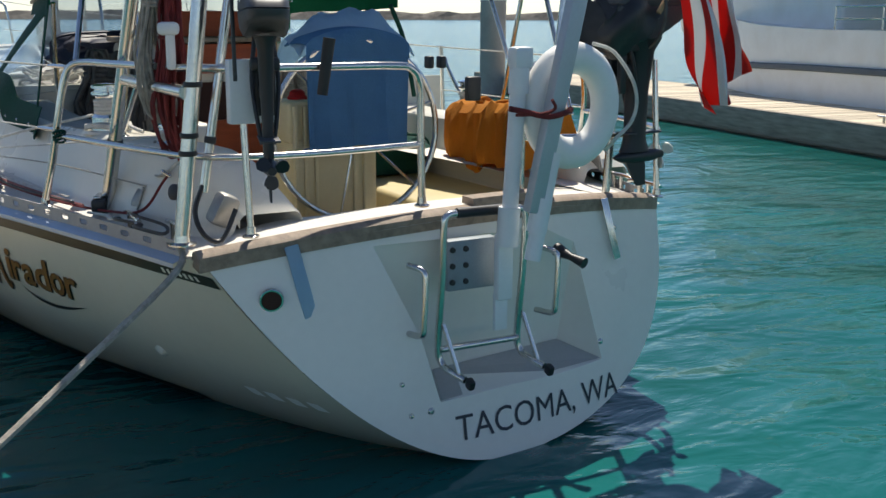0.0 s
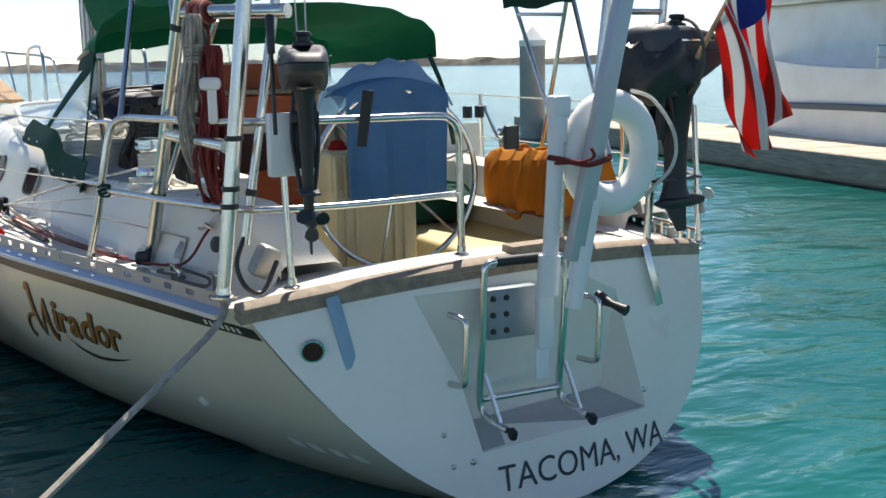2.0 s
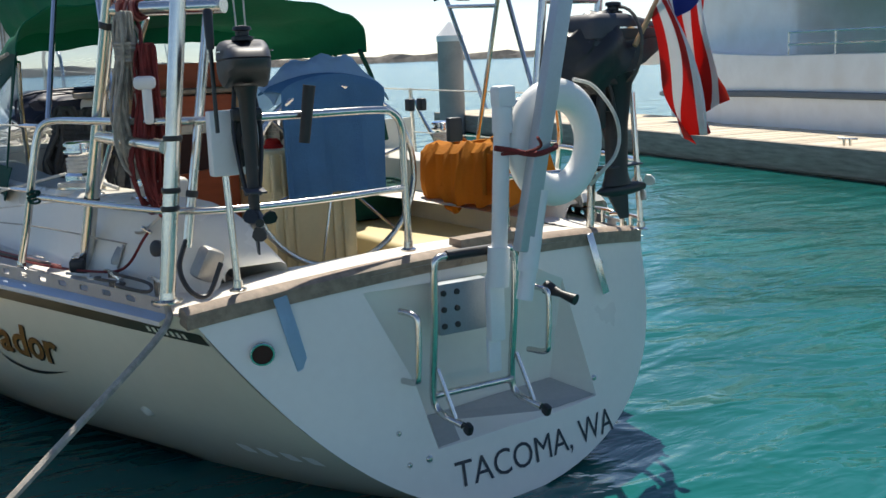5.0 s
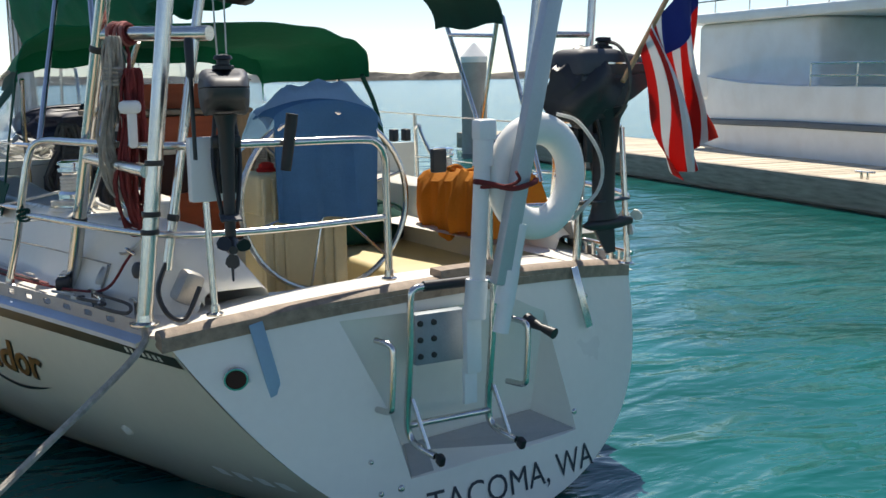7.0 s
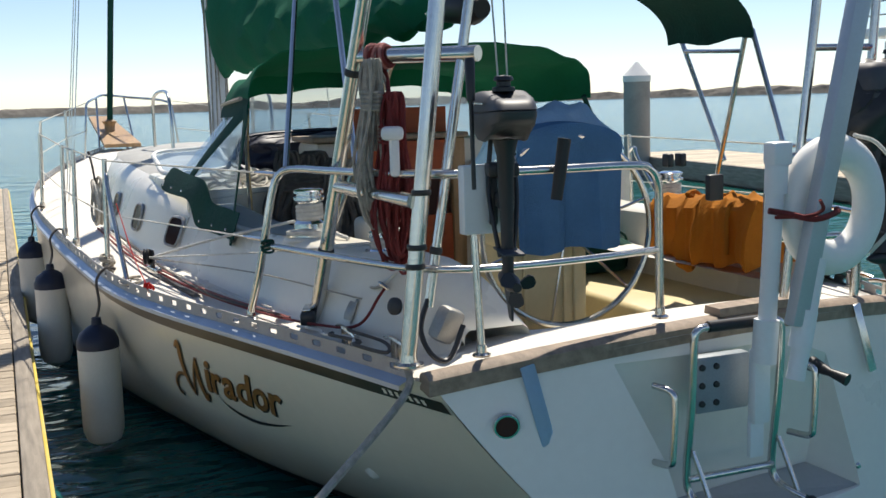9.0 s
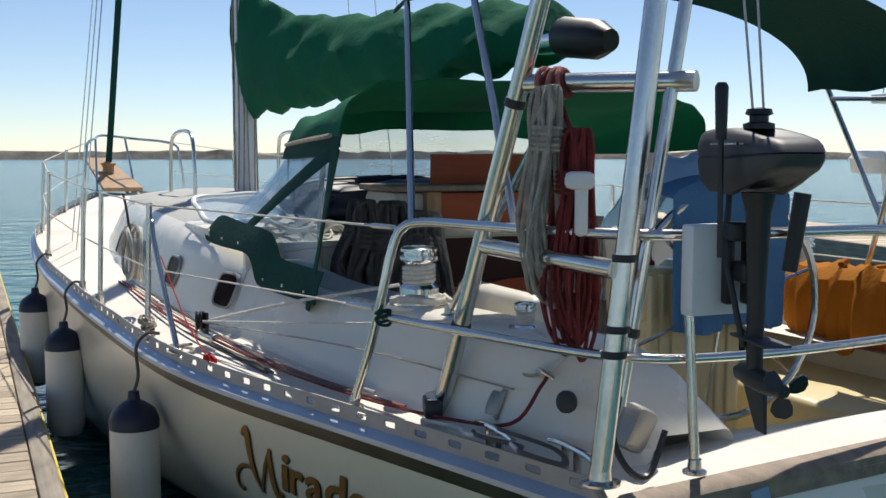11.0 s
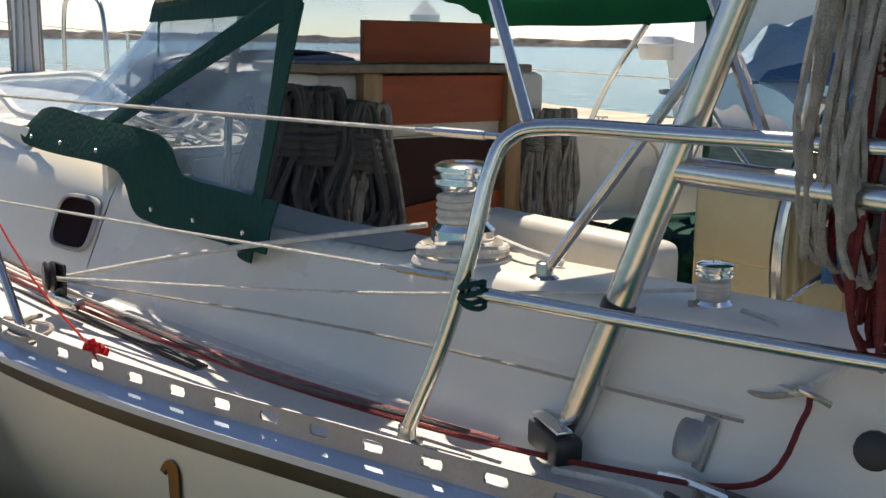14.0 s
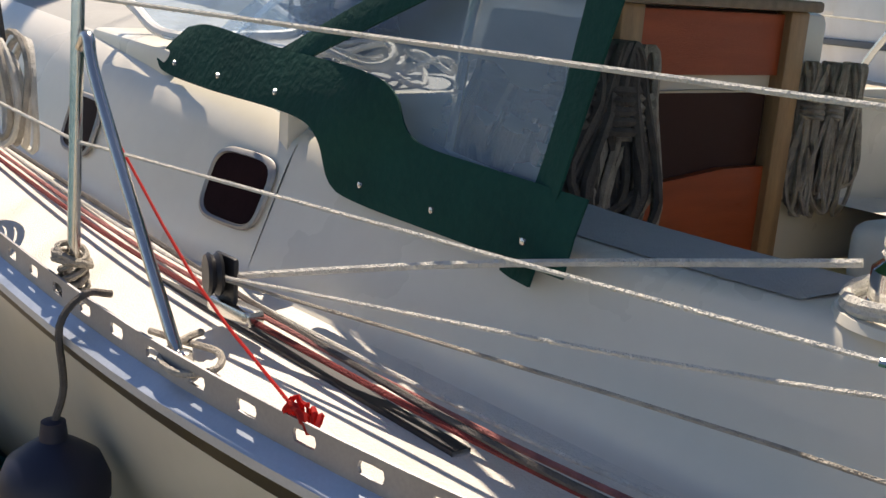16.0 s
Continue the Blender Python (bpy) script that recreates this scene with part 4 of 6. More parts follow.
# winches on the coaming tops
def winch(x, y, z, k, label):
    w = new("winch")
    w.parent = boat
    w["label"] = label
    bm = bmesh.new()
    lathe(bm, (x, y, z), [(0.062 * k, 0), (0.062 * k, 0.012 * k), (0.056 * k, 0.018 * k), (0.056 * k, 0.05 * k), (0.042 * k, 0.064 * k)], 28)
    part("base", bm, CHROME, w)
    bm = bmesh.new()
    lathe(bm, (x, y, z + 0.06 * k), [(0.042 * k, 0), (0.036 * k, 0.012 * k), (0.035 * k, 0.05 * k), (0.045 * k, 0.068 * k)], 28)
    part("drum", bm, CHROME, w)
    bm = bmesh.new()
    lathe(bm, (x, y, z + 0.125 * k), [(0.050 * k, 0), (0.054 * k, 0.005 * k), (0.054 * k, 0.014 * k), (0.044 * k, 0.017 * k), (0.044 * k, 0.024 * k), (0.053 * k, 0.028 * k), (0.053 * k, 0.036 * k), (0.040 * k, 0.042 * k), (0.018 * k, 0.043 * k), (0.016 * k, 0.034 * k)], 28)
    part("self_tailer", bm, CHROME, w)
    bm = bmesh.new()
    pts = [(x + (0.041 * k) * math.cos(a), y + 0.041 * k * math.sin(a), z + 0.062 * k + 0.05 * k * a / 25.0) for a in [0.35 * i for i in range(72)]]
    tube(bm, pts, 0.0075 * k, 6)
    part("rope_wrap", bm, WHITEROPE, w, "white rope turns on the drum")
    return w


for s in (-1, 1):
    winch(-1.0 if s < 0 else 1.07, 1.30 if s < 0 else 1.76, 1.376 if s < 0 else 1.316, 1.2, "large chrome self-tailing winch with rope on it")
    winch(sx(s, 0.905, 0.72), 0.72, 1.350, 0.62, "small chrome winch wound with rope")
bm = bmesh.new()
loft(bm, [[(-1.0 + 0.11 * math.cos(a) * r, 1.30 + 0.11 * math.sin(a) * r, z) for a in [6.28318 * i / 24 for i in range(24)]] for r, z in ((1.0, 1.368), (0.95, 1.38), (0.6, 1.382))], closed=True, caps=True)
part("winch_pad", bm, GEL, boat)

# pedestal, wheel
bm = bmesh.new()
lathe(bm, (0.02, 1.22, 0.55), [(0.13, 0), (0.11, 0.08), (0.085, 0.35), (0.085, 0.75), (0.11, 0.82), (0.11, 0.9), (0.06, 0.95)], 20)
part("pedestal", bm, GEL, boat, "cream steering pedestal")
bm = bmesh.new()
box(bm, (-0.26, 1.04, 0.55), (0.16, 1.30, 1.33), 0.03, 0, 3)
part("helm_locker", bm, YELLOW, boat, "yellowed cream locker by the wheel")
bm = bmesh.new()
box(bm, (-0.27, 1.05, 1.30), (-0.12, 1.29, 1.49), 0.02, 0, 3)
part("locker_column", bm, YELLOW, boat, "yellowed cream column above the locker")
for x in (-0.245, -0.20, -0.15, 0.04, 0.09):
    bm = bmesh.new()
    box(bm, (x - 0.009, 1.026, 0.62), (x + 0.009, 1.052, 1.47 if x < -0.12 else 1.28), 0.006)
    part("batten", bm, YELLOW, boat)
bm = bmesh.new()
lathe(bm, (-0.17, 1.20, 1.488), [(0.045, 0), (0.045, 0.012), (0.036, 0.02), (0.034, 0.035), (0.02, 0.045)], 18)
part("warning_light", bm, FLAGRED, boat, "small red lamp on the helm column")
wheel = new("steering_wheel")
wheel.parent = boat
wheel["label"] = "large stainless steering wheel"
bm = bmesh.new()
tube(bm, [(0.02 + 0.40 * math.cos(a), 0.96, 1.36 + 0.40 * math.sin(a)) for a in [6.28318 * i / 48 for i in range(48)]], 0.014, 8, True)
part("rim", bm, STEEL, wheel)
for i in range(6):
    a = 6.28318 * i / 6 + 0.3
    bm = bmesh.new()
    tube(bm, [(0.02, 0.98, 1.36), (0.02 + 0.40 * math.cos(a), 0.96, 1.36 + 0.40 * math.sin(a))], 0.007, 6)
    part("spoke", bm, STEEL, wheel)

# swim ladder in the recess
ladder = new("swim_ladder")
ladder.parent = boat
ladder["label"] = "folded stainless swim ladder"
for x in (-0.185, 0.155):
    bm = bmesh.new()
    q = 0.06 if x < 0 else -0.06
    tube(bm, smooth_path([(x + q, -0.215, 1.185), (x + q * 0.25, -0.22, 1.18), (x, -0.22, 1.14), (x, -0.21, 0.95), (x, -0.18, 0.70), (x + 0.01, -0.19, 0.63), (x + 0.02, -0.24, 0.61), (x + 0.045, -0.30, 0.592)], 5), 0.0135, 10)
    part("side_rail", bm, STEEL, ladder)
    bm = bmesh.new()
    tube(bm, [(x + 0.01, -0.20, 0.78), (x + 0.035, -0.27, 0.61)], 0.009, 8)
    part("strut", bm, STEEL, ladder)
    bm = bmesh.new()
    obox(bm, pose(x + 0.058, -0.315, 0.58, 20, 0, 0), (0.026, 0.036, 0.04), 0.008)
    part("rubber_foot", bm, BLACK, ladder, "black rubber foot")
for z, y in ((0.68, -0.185), (1.185, -0.215)):
    bm = bmesh.new()
    tube(bm, [(-0.185, y, z), (0.155, y, z)] if z < 1 else [(-0.13, y, z), (0.10, y, z)], 0.0135 if z < 1 else 0.019, 10)
    part("rung", bm, STEEL if z < 1 else BLACK, ladder, "" if z < 1 else "black padded rung")
for x, y in ((-0.29, -0.18), (0.30, -0.14)):
    bm = bmesh.new()
    tube(bm, smooth_path([(x, y + 0.03, 1.0), (x + 0.025, y - 0.03, 0.99), (x + 0.03, y - 0.045, 0.95), (x + 0.02, y - 0.05, 0.80), (x + 0.015, y - 0.04, 0.755), (x - 0.01, y + 0.04, 0.75)], 5), 0.0115, 10)
    part("grab_handle", bm, STEEL, boat, "stainless grab handle")
# grey outboard-plate box inside the recess and the white wind-vane tube mount
bm = bmesh.new()
obox(bm, pose(-0.045, -0.16, 0.985), (0.21, 0.05, 0.19), 0.012)
part("mount_plate", bm, DRAB, boat, "grey metal mounting plate")
for dx in (-0.085, -0.03):
    for dz in (-0.06, 0.0, 0.06):
        bm = bmesh.new()
        lathe(bm, (-0.045 + dx, -0.184, 0.985 + dz), [(0.012, 0), (0.010, 0.008), (0.004, 0.009)], 8, (0, -1, 0))
        part("bolt", bm, BLACK, boat, "dark bolt of the plate")
post = new("stern_davit")
post.parent = boat
post["label"] = "white painted tube davit on the transom"
bm = bmesh.new()
tube(bm, [(0.05, -0.27, 1.08), (0.083, -0.27, 1.64)], 0.029, 18)
part("tube", bm, WHITEPAINT, post)
bm = bmesh.new()
tube(bm, [(0.083, -0.27, 1.60), (0.086, -0.27, 1.69)], 0.036, 18)
obox(bm, pose(0.09, -0.27, 1.725), (0.075, 0.06, 0.075), 0.012)
part("head", bm, WHITEPAINT, post)
bm = bmesh.new()
tube(bm, [(0.045, -0.27, 1.06), (0.055, -0.27, 1.20)], 0.040, 18)
obox(bm, pose(0.045, -0.25, 0.98), (0.066, 0.04, 0.25), 0.012)
obox(bm, pose(0.04, -0.24, 0.81), (0.055, 0.02, 0.14), 0.006)
part("socket", bm, WHITEPAINT, post, "scuffed white socket and plate")
bm = bmesh.new()
obox(bm, Matrix.Translation((0.23, -0.36, 1.80)) @ pose(0, 0, 0, 0, 12.5, 0), (0.064, 0.05, 1.25), 0.008)
part("channel", bm, CHANNEL, post, "grey aluminium channel")
bm = bmesh.new()
tube(bm, [(0.095, -0.36, 1.02), (0.175, -0.36, 1.40)], 0.029, 18)
tube(bm, [(0.11, -0.36, 1.12), (0.135, -0.36, 1.24)], 0.036, 18)
part("lower_tube", bm, WHITEPAINT, post, "white lower tube")
bm = bmesh.new()
obox(bm, Matrix.Translation((0.45, -0.30, 2.55)) @ pose(0, 0, 0, 0, 12.5, 0), (0.064, 0.05, 0.4), 0.008)
part("channel_top", bm, CHANNEL, post, "grey aluminium channel")
bm = bmesh.new()
tube(bm, smooth_path([(0.01, -0.33, 1.555), (0.06, -0.345, 1.545), (0.12, -0.41, 1.53), (0.20, -0.41, 1.545), (0.23, -0.38, 1.55)], 4), 0.010, 8)
tube(bm, smooth_path([(0.05, -0.31, 1.53), (0.10, -0.40, 1.54), (0.13, -0.43, 1.56), (0.11, -0.44, 1.59)], 4), 0.006, 6)
part("red_lashing", bm, REDROPE, post, "red cord lashing")
for x0, x1 in ((0.465, 0.68), (0.80, 0.92)):
    pole("flag_rail", (x0, 0.15, 1.10), (x1, 0.15, 2.9), 0.017, "stainless stern post")
pole("flag_rail_cross", (0.585, 0.15, 2.07), (0.868, 0.15, 2.07), 0.013)
# exhaust, small fittings on the transom
bm = bmesh.new()
ex = Vector((-0.775, stern_y(-0.775, 0.92), 0.92))
axis = Vector((-0.3, -1, -0.2)).normalized()
lathe(bm, ex + axis * 0.006, [(0.043, 0), (0.043, 0.010), (0.040, 0.014), (0.035, 0.014), (0.033, 0.004)], 26, axis)
part("exhaust_outlet", bm, STEEL, boat, "round stainless exhaust outlet")
# flat dark disc in place of a hollow pipe, its shade painted on
bm = bmesh.new()
lathe(bm, ex + axis * 0.010, [(0.0335, 0), (0.0335, 0.007), (0.001, 0.0072)], 24, axis)
part("exhaust_bore", bm, SHADEIN, boat, "dark disc painted as the shade in the exhaust pipe")
for x, z, r in ((-0.34, 0.575, 0.010), (-0.315, 0.46, 0.011), (-0.235, 0.465, 0.014), (0.625, 0.565, 0.013), (0.78, 1.0, 0.012)):
    bm = bmesh.new()
    lathe(bm, (x, stern_y(x, z) + 0.004, z), [(r, 0), (r, 0.006), (r * 0.6, 0.012), (0.001, 0.013)], 12, (0, -1, 0))
    part("drain_fitting", bm, STEEL, boat)
bm = bmesh.new()
tube(bm, [(0.37, -0.12, 0.985), (0.38, -0.20, 0.97), (0.40, -0.26, 0.955)], [0.028, 0.014, 0.022], 12)
part("shower_tap", bm, BLACK, boat, "black hose fitting")
for x, z0 in ((-0.70, 1.06), (0.70, 1.10)):
    bm = bmesh.new()
    y = stern_y(x, 0.98) - 0.012
    obox(bm, Matrix.Translation((x + 0.03 * (1 if x < 0 else 1), y, z0 - 0.09)) @ pose(0, 0, 0, -8, -12, 0), (0.034 if x > 0 else 0.05, 0.012, 0.26), 0.004)
    # port plate is metal too; its light blue reflection is painted with PALEBLUE
    part("strap_plate", bm, PALEBLUE if x < 0 else STEEL, boat, "metal strap plate with a light blue reflection painted on" if x < 0 else "drilled stainless strap plate")

# name and hailing port
def letters(text, size, shear_x=0.0, extrude=0.0):
    cu = bpy.data.curves.new("t", "FONT")
    cu.body, cu.size, cu.shear = text, size, shear_x
    cu.resolution_u = 3
    cu.offset = extrude
    ob = new("t", cu)
    bpy.context.view_layer.update()
    me = bpy.data.meshes.new_from_object(ob)
    bpy.data.objects.remove(ob)
    bm = bmesh.new()
    bm.from_mesh(me)
    bpy.data.meshes.remove(me)
    bmesh.ops.triangulate(bm, faces=bm.faces)
    bmesh.ops.subdivide_edges(bm, edges=[e for e in bm.edges if e.calc_length() > 0.03], cuts=1)
    return bm


def name_at(u, v, out):
    """Lettering runs aft along the quarter and leans with the flare of the topsides."""
    return hull_point(NAME_Y - u - NAME_LEAN * v, NAME_Z + v + NAME_RISE * u, out, -1)


NAME_Y, NAME_Z, NAME_RISE, NAME_LEAN = 1.805, 0.632, 0.085, 0.75
INITIAL = (([(0.045, 0.10), (0.0, 0.135), (-0.06, 0.13), (-0.11, 0.085), (-0.122, 0.03), (-0.10, 0.005), (-0.078, 0.025)], 0.010, 0.018),
           ([(-0.06, 0.275), (-0.045, 0.302), (-0.022, 0.275), (0.0, 0.205), (0.032, 0.11), (0.072, 0.028)], 0.014, 0.032),
           ([(0.072, 0.028), (0.095, 0.115), (0.117, 0.195), (0.130, 0.235)], 0.010, 0.016),
           ([(0.128, 0.24), (0.140, 0.17), (0.156, 0.09), (0.182, 0.018), (0.208, 0.055)], 0.014, 0.030))
for dx, dz, material, out, tag in ((0.0, 0.0, GOLD, 0.0045, "name_letter"), (0.009, -0.007, STRIPE, 0.0028, "name_shadow")):
    for pts, w0, w1 in INITIAL:
        bm = bmesh.new()
        A = smooth_path([(u, v, 0) for u, v in pts], 6)
        L = len(A) - 1
        sides = [[], []]
        for i, p in enumerate(A):
            d = (A[min(i + 1, L)] - A[max(i - 1, 0)]).normalized()
            half = 0.5 * (w0 + (w1 - w0) * math.sin(3.14159 * i / L))
            for k, sign in enumerate((1, -1)):
                sides[k].append(name_at(p.x - d.y * half * sign + dx, p.y + d.x * half * sign + dz, out))
        loft(bm, sides)
        part(tag, bm, material, boat, "gold stroke of the initial M" if material is GOLD else "", False)
    at_u = 0.212
    for ch, wide, tall in (("i", 0.042, 0.155), ("r", 0.078, 0.105), ("a", 0.098, 0.105), ("d", 0.112, 0.155), ("o", 0.108, 0.108), ("r", 0.088, 0.108)):
        bm = letters(ch, 0.24, 0.0, 0.005)
        lo, hi = min(v.co.x for v in bm.verts), max(v.co.x for v in bm.verts)
        top = max(v.co.y for v in bm.verts)
        for v in bm.verts:
            u = at_u + (v.co.x - lo) / (hi - lo) * wide
            v.co = name_at(u + dx, 0.10 - 0.105 * u + v.co.y / top * tall + dz, out)
        part(tag, bm, material, boat, "gold letter of the name Mirador" if material is GOLD else "", False)
        at_u += wide + 0.012
bm = bmesh.new()
A = smooth_path([(0.29, 0.06, 0), (0.40, -0.01, 0), (0.55, -0.045, 0), (0.70, -0.04, 0), (0.84, -0.015, 0)], 6)
L = len(A) - 1
loft(bm, [[name_at(p.x, p.y + d * 0.009 * math.sin(3.14 * i / L), 0.004) for i, p in enumerate(A)] for d in (1, -1)])
part("name_flourish", bm, STRIPE, boat, "dark flourish under the name", False)
for y in (0.38, 0.305, 0.225, 0.15):
    bm = bmesh.new()
    loft(bm, [[hull_point(y + dy * (1 - abs(dz) * 12), 0.485 + dz, 0.003, -1) for dz in (-0.018, -0.008, 0.008, 0.018)] for dy in (0.026, 0.008, -0.008, -0.026)])
    part("quarter_mark", bm, FOAM, boat, "faded white bar low on the quarter", False)
bm = letters("TACOMA, WA", 0.135)
w_ = max(v.co.x for v in bm.verts)
for v in bm.verts:
    x = -0.142 + v.co.x * 0.852 / w_
    z = 0.338 + v.co.y
    v.co = Vector((x, stern_y(x, z) - 0.003, z))
part("port_lettering", bm, LETTER, boat, "dark lettering TACOMA, WA", False)
bm = bmesh.new()
for i in range(7):
    y = 0.26 - 0.026 * i
    loft(bm, [[hull_point(y, sheer(y) - d, 0.005, -1) for d in (0.063, 0.081)], [hull_point(y - 0.014, sheer(y) - d, 0.005, -1) for d in (0.063, 0.081)]])
part("stripe_mark", bm, GEL, boat, "pale bars on the stripe", False)


# ---- things aboard ----
def outboard(name, label, top, scale, turn, leg, material, tall=1.0, stout=1.0, slim=1.0, taper=0.0):
    """An outboard: cowl, midsection, bracket, leg, propeller. top: the cowl's top centre. Front of the cowl faces the turn."""
    e = thing(name, label, "outboard motor", top)
    m = Matrix.Translation(top) @ Matrix.Rotation(radians(turn), 4, "Z") @ Matrix.Diagonal((scale, scale, scale, 1))

    def add(nm, bm, mt, lb=""):
        bm.transform(m)
        return part(nm, bm, mt, e, lb)
    bm = bmesh.new()
    rows = []
    for z, sx, sy, ox in ((-0.215, 0.10, 0.085, 0.0), (-0.208, 0.125, 0.10, 0.0), (-0.175, 0.155, 0.114, 0.0), (-0.135, 0.166, 0.118, 0.0), (-0.10, 0.168, 0.12, 0.0), (-0.095, 0.162, 0.115, 0.0), (-0.088, 0.168, 0.12, 0.0), (-0.05, 0.164, 0.117, -0.005), (-0.022, 0.155, 0.110, -0.010), (-0.008, 0.140, 0.098, -0.015), (-0.002, 0.12, 0.08, -0.02), (0.0, 0.03, 0.02, -0.015)):
        ring = []
        for a in [6.28318 * i / 40 for i in range(40)]:
            u = math.copysign(abs(math.cos(a)) ** 0.34, math.cos(a))
            rear = max(u - 0.1, 0.0)
            ring.append((ox + 1.32 * sx * u, 0.82 * slim * sy * (1 - 0.25 * rear) * math.copysign(abs(math.sin(a)) ** 0.34, math.sin(a)), (z + taper * rear * (-z - 0.07)) * 0.92 * tall))
        rows.append(ring)
    loft(bm, rows, closed=True, caps=True)
    cowl = add("cowl", bm, material, "dark moulded cowl")
    bm = bmesh.new()
    lathe(bm, (-0.01, 0, -0.004), [(0.036, 0), (0.036, 0.012), (0.022, 0.016), (0.022, 0.03), (0.032, 0.034), (0.028, 0.046), (0.004, 0.05)], 16)
    add("fuel_cap", bm, BLACK)
    bm = bmesh.new()
    rows = []
    for z, sx, sy in ((-0.19 * tall, 0.05 * stout, 0.042 * stout), (-0.20 * tall - 0.04, 0.034 * stout, 0.030 * stout), (-0.42, 0.025 * stout, 0.022 * stout), (-0.60, 0.025 * stout, 0.019 * stout), (-0.60 - leg * 0.6, 0.032 * stout, 0.018 * stout), (-0.60 - leg, 0.04 * stout, 0.018 * stout)):
        rows.append([(sx * math.cos(a), sy * math.sin(a), z) for a in [6.28318 * i / 16 for i in range(16)]])
    loft(bm, rows, closed=True, caps=True)
    add("leg", bm, BLACK)
    zp = -0.62 - leg
    bm = bmesh.new()
    box(bm, (-0.07, -0.035, zp + 0.09), (0.12, 0.035, zp + 0.098), 0.003)
    add("cavitation_plate", bm, MOTOR)
    bm = bmesh.new()
    lathe(bm, (-0.11, 0, zp), [(0.006, 0), (0.022, 0.04), (0.027, 0.10), (0.026, 0.19), (0.018, 0.25), (0.014, 0.27)], 16, (1, 0, 0))
    loft(bm, [[(-0.05, 0.006, zp - 0.02), (0.06, 0.006, zp - 0.02), (0.06, -0.006, zp - 0.02), (-0.05, -0.006, zp - 0.02)], [(0.02, 0.003, zp - 0.12), (0.07, 0.003, zp - 0.12), (0.07, -0.003, zp - 0.12), (0.02, -0.003, zp - 0.12)]], closed=True, caps=True)
    add("gearcase", bm, BLACK)
    bm = bmesh.new()
    for i in range(3):
        a = 2.0944 * i + 0.4
        rows = []
        for r, wd in ((0.015, 0.012), (0.030, 0.020), (0.048, 0.022), (0.060, 0.010)):
            c, s_ = math.cos(a), math.sin(a)
            rows.append([(0.16 + wd * 0.5, r * c - s_ * wd, zp + r * s_ + c * wd), (0.16 - wd * 0.5, r * c + s_ * wd, zp + r * s_ - c * wd)])
        loft(bm, rows)
    thick(bm, 0.006)
    add("propeller", bm, BLACK if turn < 0 else FOAM)
    bm = bmesh.new()
    for y in (-0.038, 0.012):
        box(bm, (-0.13, y, -0.43), (-0.095, y + 0.026, -0.24), 0.008)
    box(bm, (-0.12, -0.05, -0.27), (-0.03, 0.05, -0.225), 0.01)
    box(bm, (-0.10, -0.022, -0.37), (-0.02, 0.022, -0.32), 0.01)
    add("clamp_bracket", bm, BLACK)
    if turn < 0:
        bm = bmesh.new()
        tube(bm, [(0.03, -0.105, -0.30), (0.03, -0.108, -0.02)], 0.007, 8)
        tube(bm, [(0.03, -0.108, -0.03), (0.03, -0.109, 0.09), (0.03, -0.109, 0.10)], [0.013, 0.016, 0.010], 10)
        add("tiller", bm, BLACK, "upright black tiller handle")
    for side in (-1, 1):
        bm = bmesh.new()
        box(bm, (-0.09, side * 0.0985 * slim - 0.001, -0.052 * tall), (0.10, side * 0.0985 * slim + 0.001, -0.046 * tall))
        add("cowl_stripe", bm, ALU, "thin pale stripe on the cowl")
        bm = bmesh.new()
        tube(bm, smooth_path([(-0.10, side * 0.03, -0.19 * tall), (-0.075, side * 0.045, -0.30), (-0.04, side * 0.035, -0.42), (-0.02, side * 0.02, -0.52)], 4), 0.008, 8)
        add("swivel_arm", bm, BLACK)
    return e


bm = bmesh.new()
obox(bm, pose(-0.80, -0.02, 1.62), (0.17, 0.045, 0.21), 0.006)
part("motor_board", bm, WHITEPAINT, boat, "white outboard mounting board on the rail")
outboard("outboard_motor", "small charcoal outboard motor clamped to the stern rail", (-0.80, -0.16, 1.945), 0.94, -106, -0.03, MOTOR, 0.80, 0.95, 0.86, 0.55)
outboard("outboard_motor", "large black outboard motor hung on the stern rail", (0.84, 0.02, 2.01), 1.04, 8, 0.06, MOTOR, 1.14, 2.0, 1.05, 0.5)

# black cloth bunched over the front of the large motor
random.seed(17)
cover = thing("motor_cover", "crumpled black cloth cover bunched on the large outboard", "cover", (0.70, 0.0, 1.8))
bm = bmesh.new()
rows = []
for k in range(15):
    u = k / 14
    fat = 0.2 + 0.8 * math.sin(3.14159 * (0.08 + 0.84 * u)) ** 0.5
    rows.append([(0.585 + 0.26 * u + 0.02 * math.sin(3 * a + 5 * u), 0.0 + (0.125 * fat + 0.014 * math.sin(5 * a + 11 * u)) * math.cos(a), 1.885 + (0.145 * fat + 0.016 * math.sin(4 * a - 9 * u) + 0.010 * math.sin(9 * a + 17 * u)) * math.sin(a) - 0.05 * (1 - u)) for a in [6.28318 * j / 36 for j in range(36)]])
loft(bm, rows, closed=True, caps=True)
part("cloth", bm, BLACK, cover)
bm = bmesh.new()
tube(bm, [(0.845, 0.135 * math.cos(a), 1.885 + 0.15 * math.sin(a)) for a in [6.28318 * k / 28 for k in range(28)]], 0.007, 6, True)
part("drawcord", bm, DARKROPE, cover, "cord gathered round the cloth")

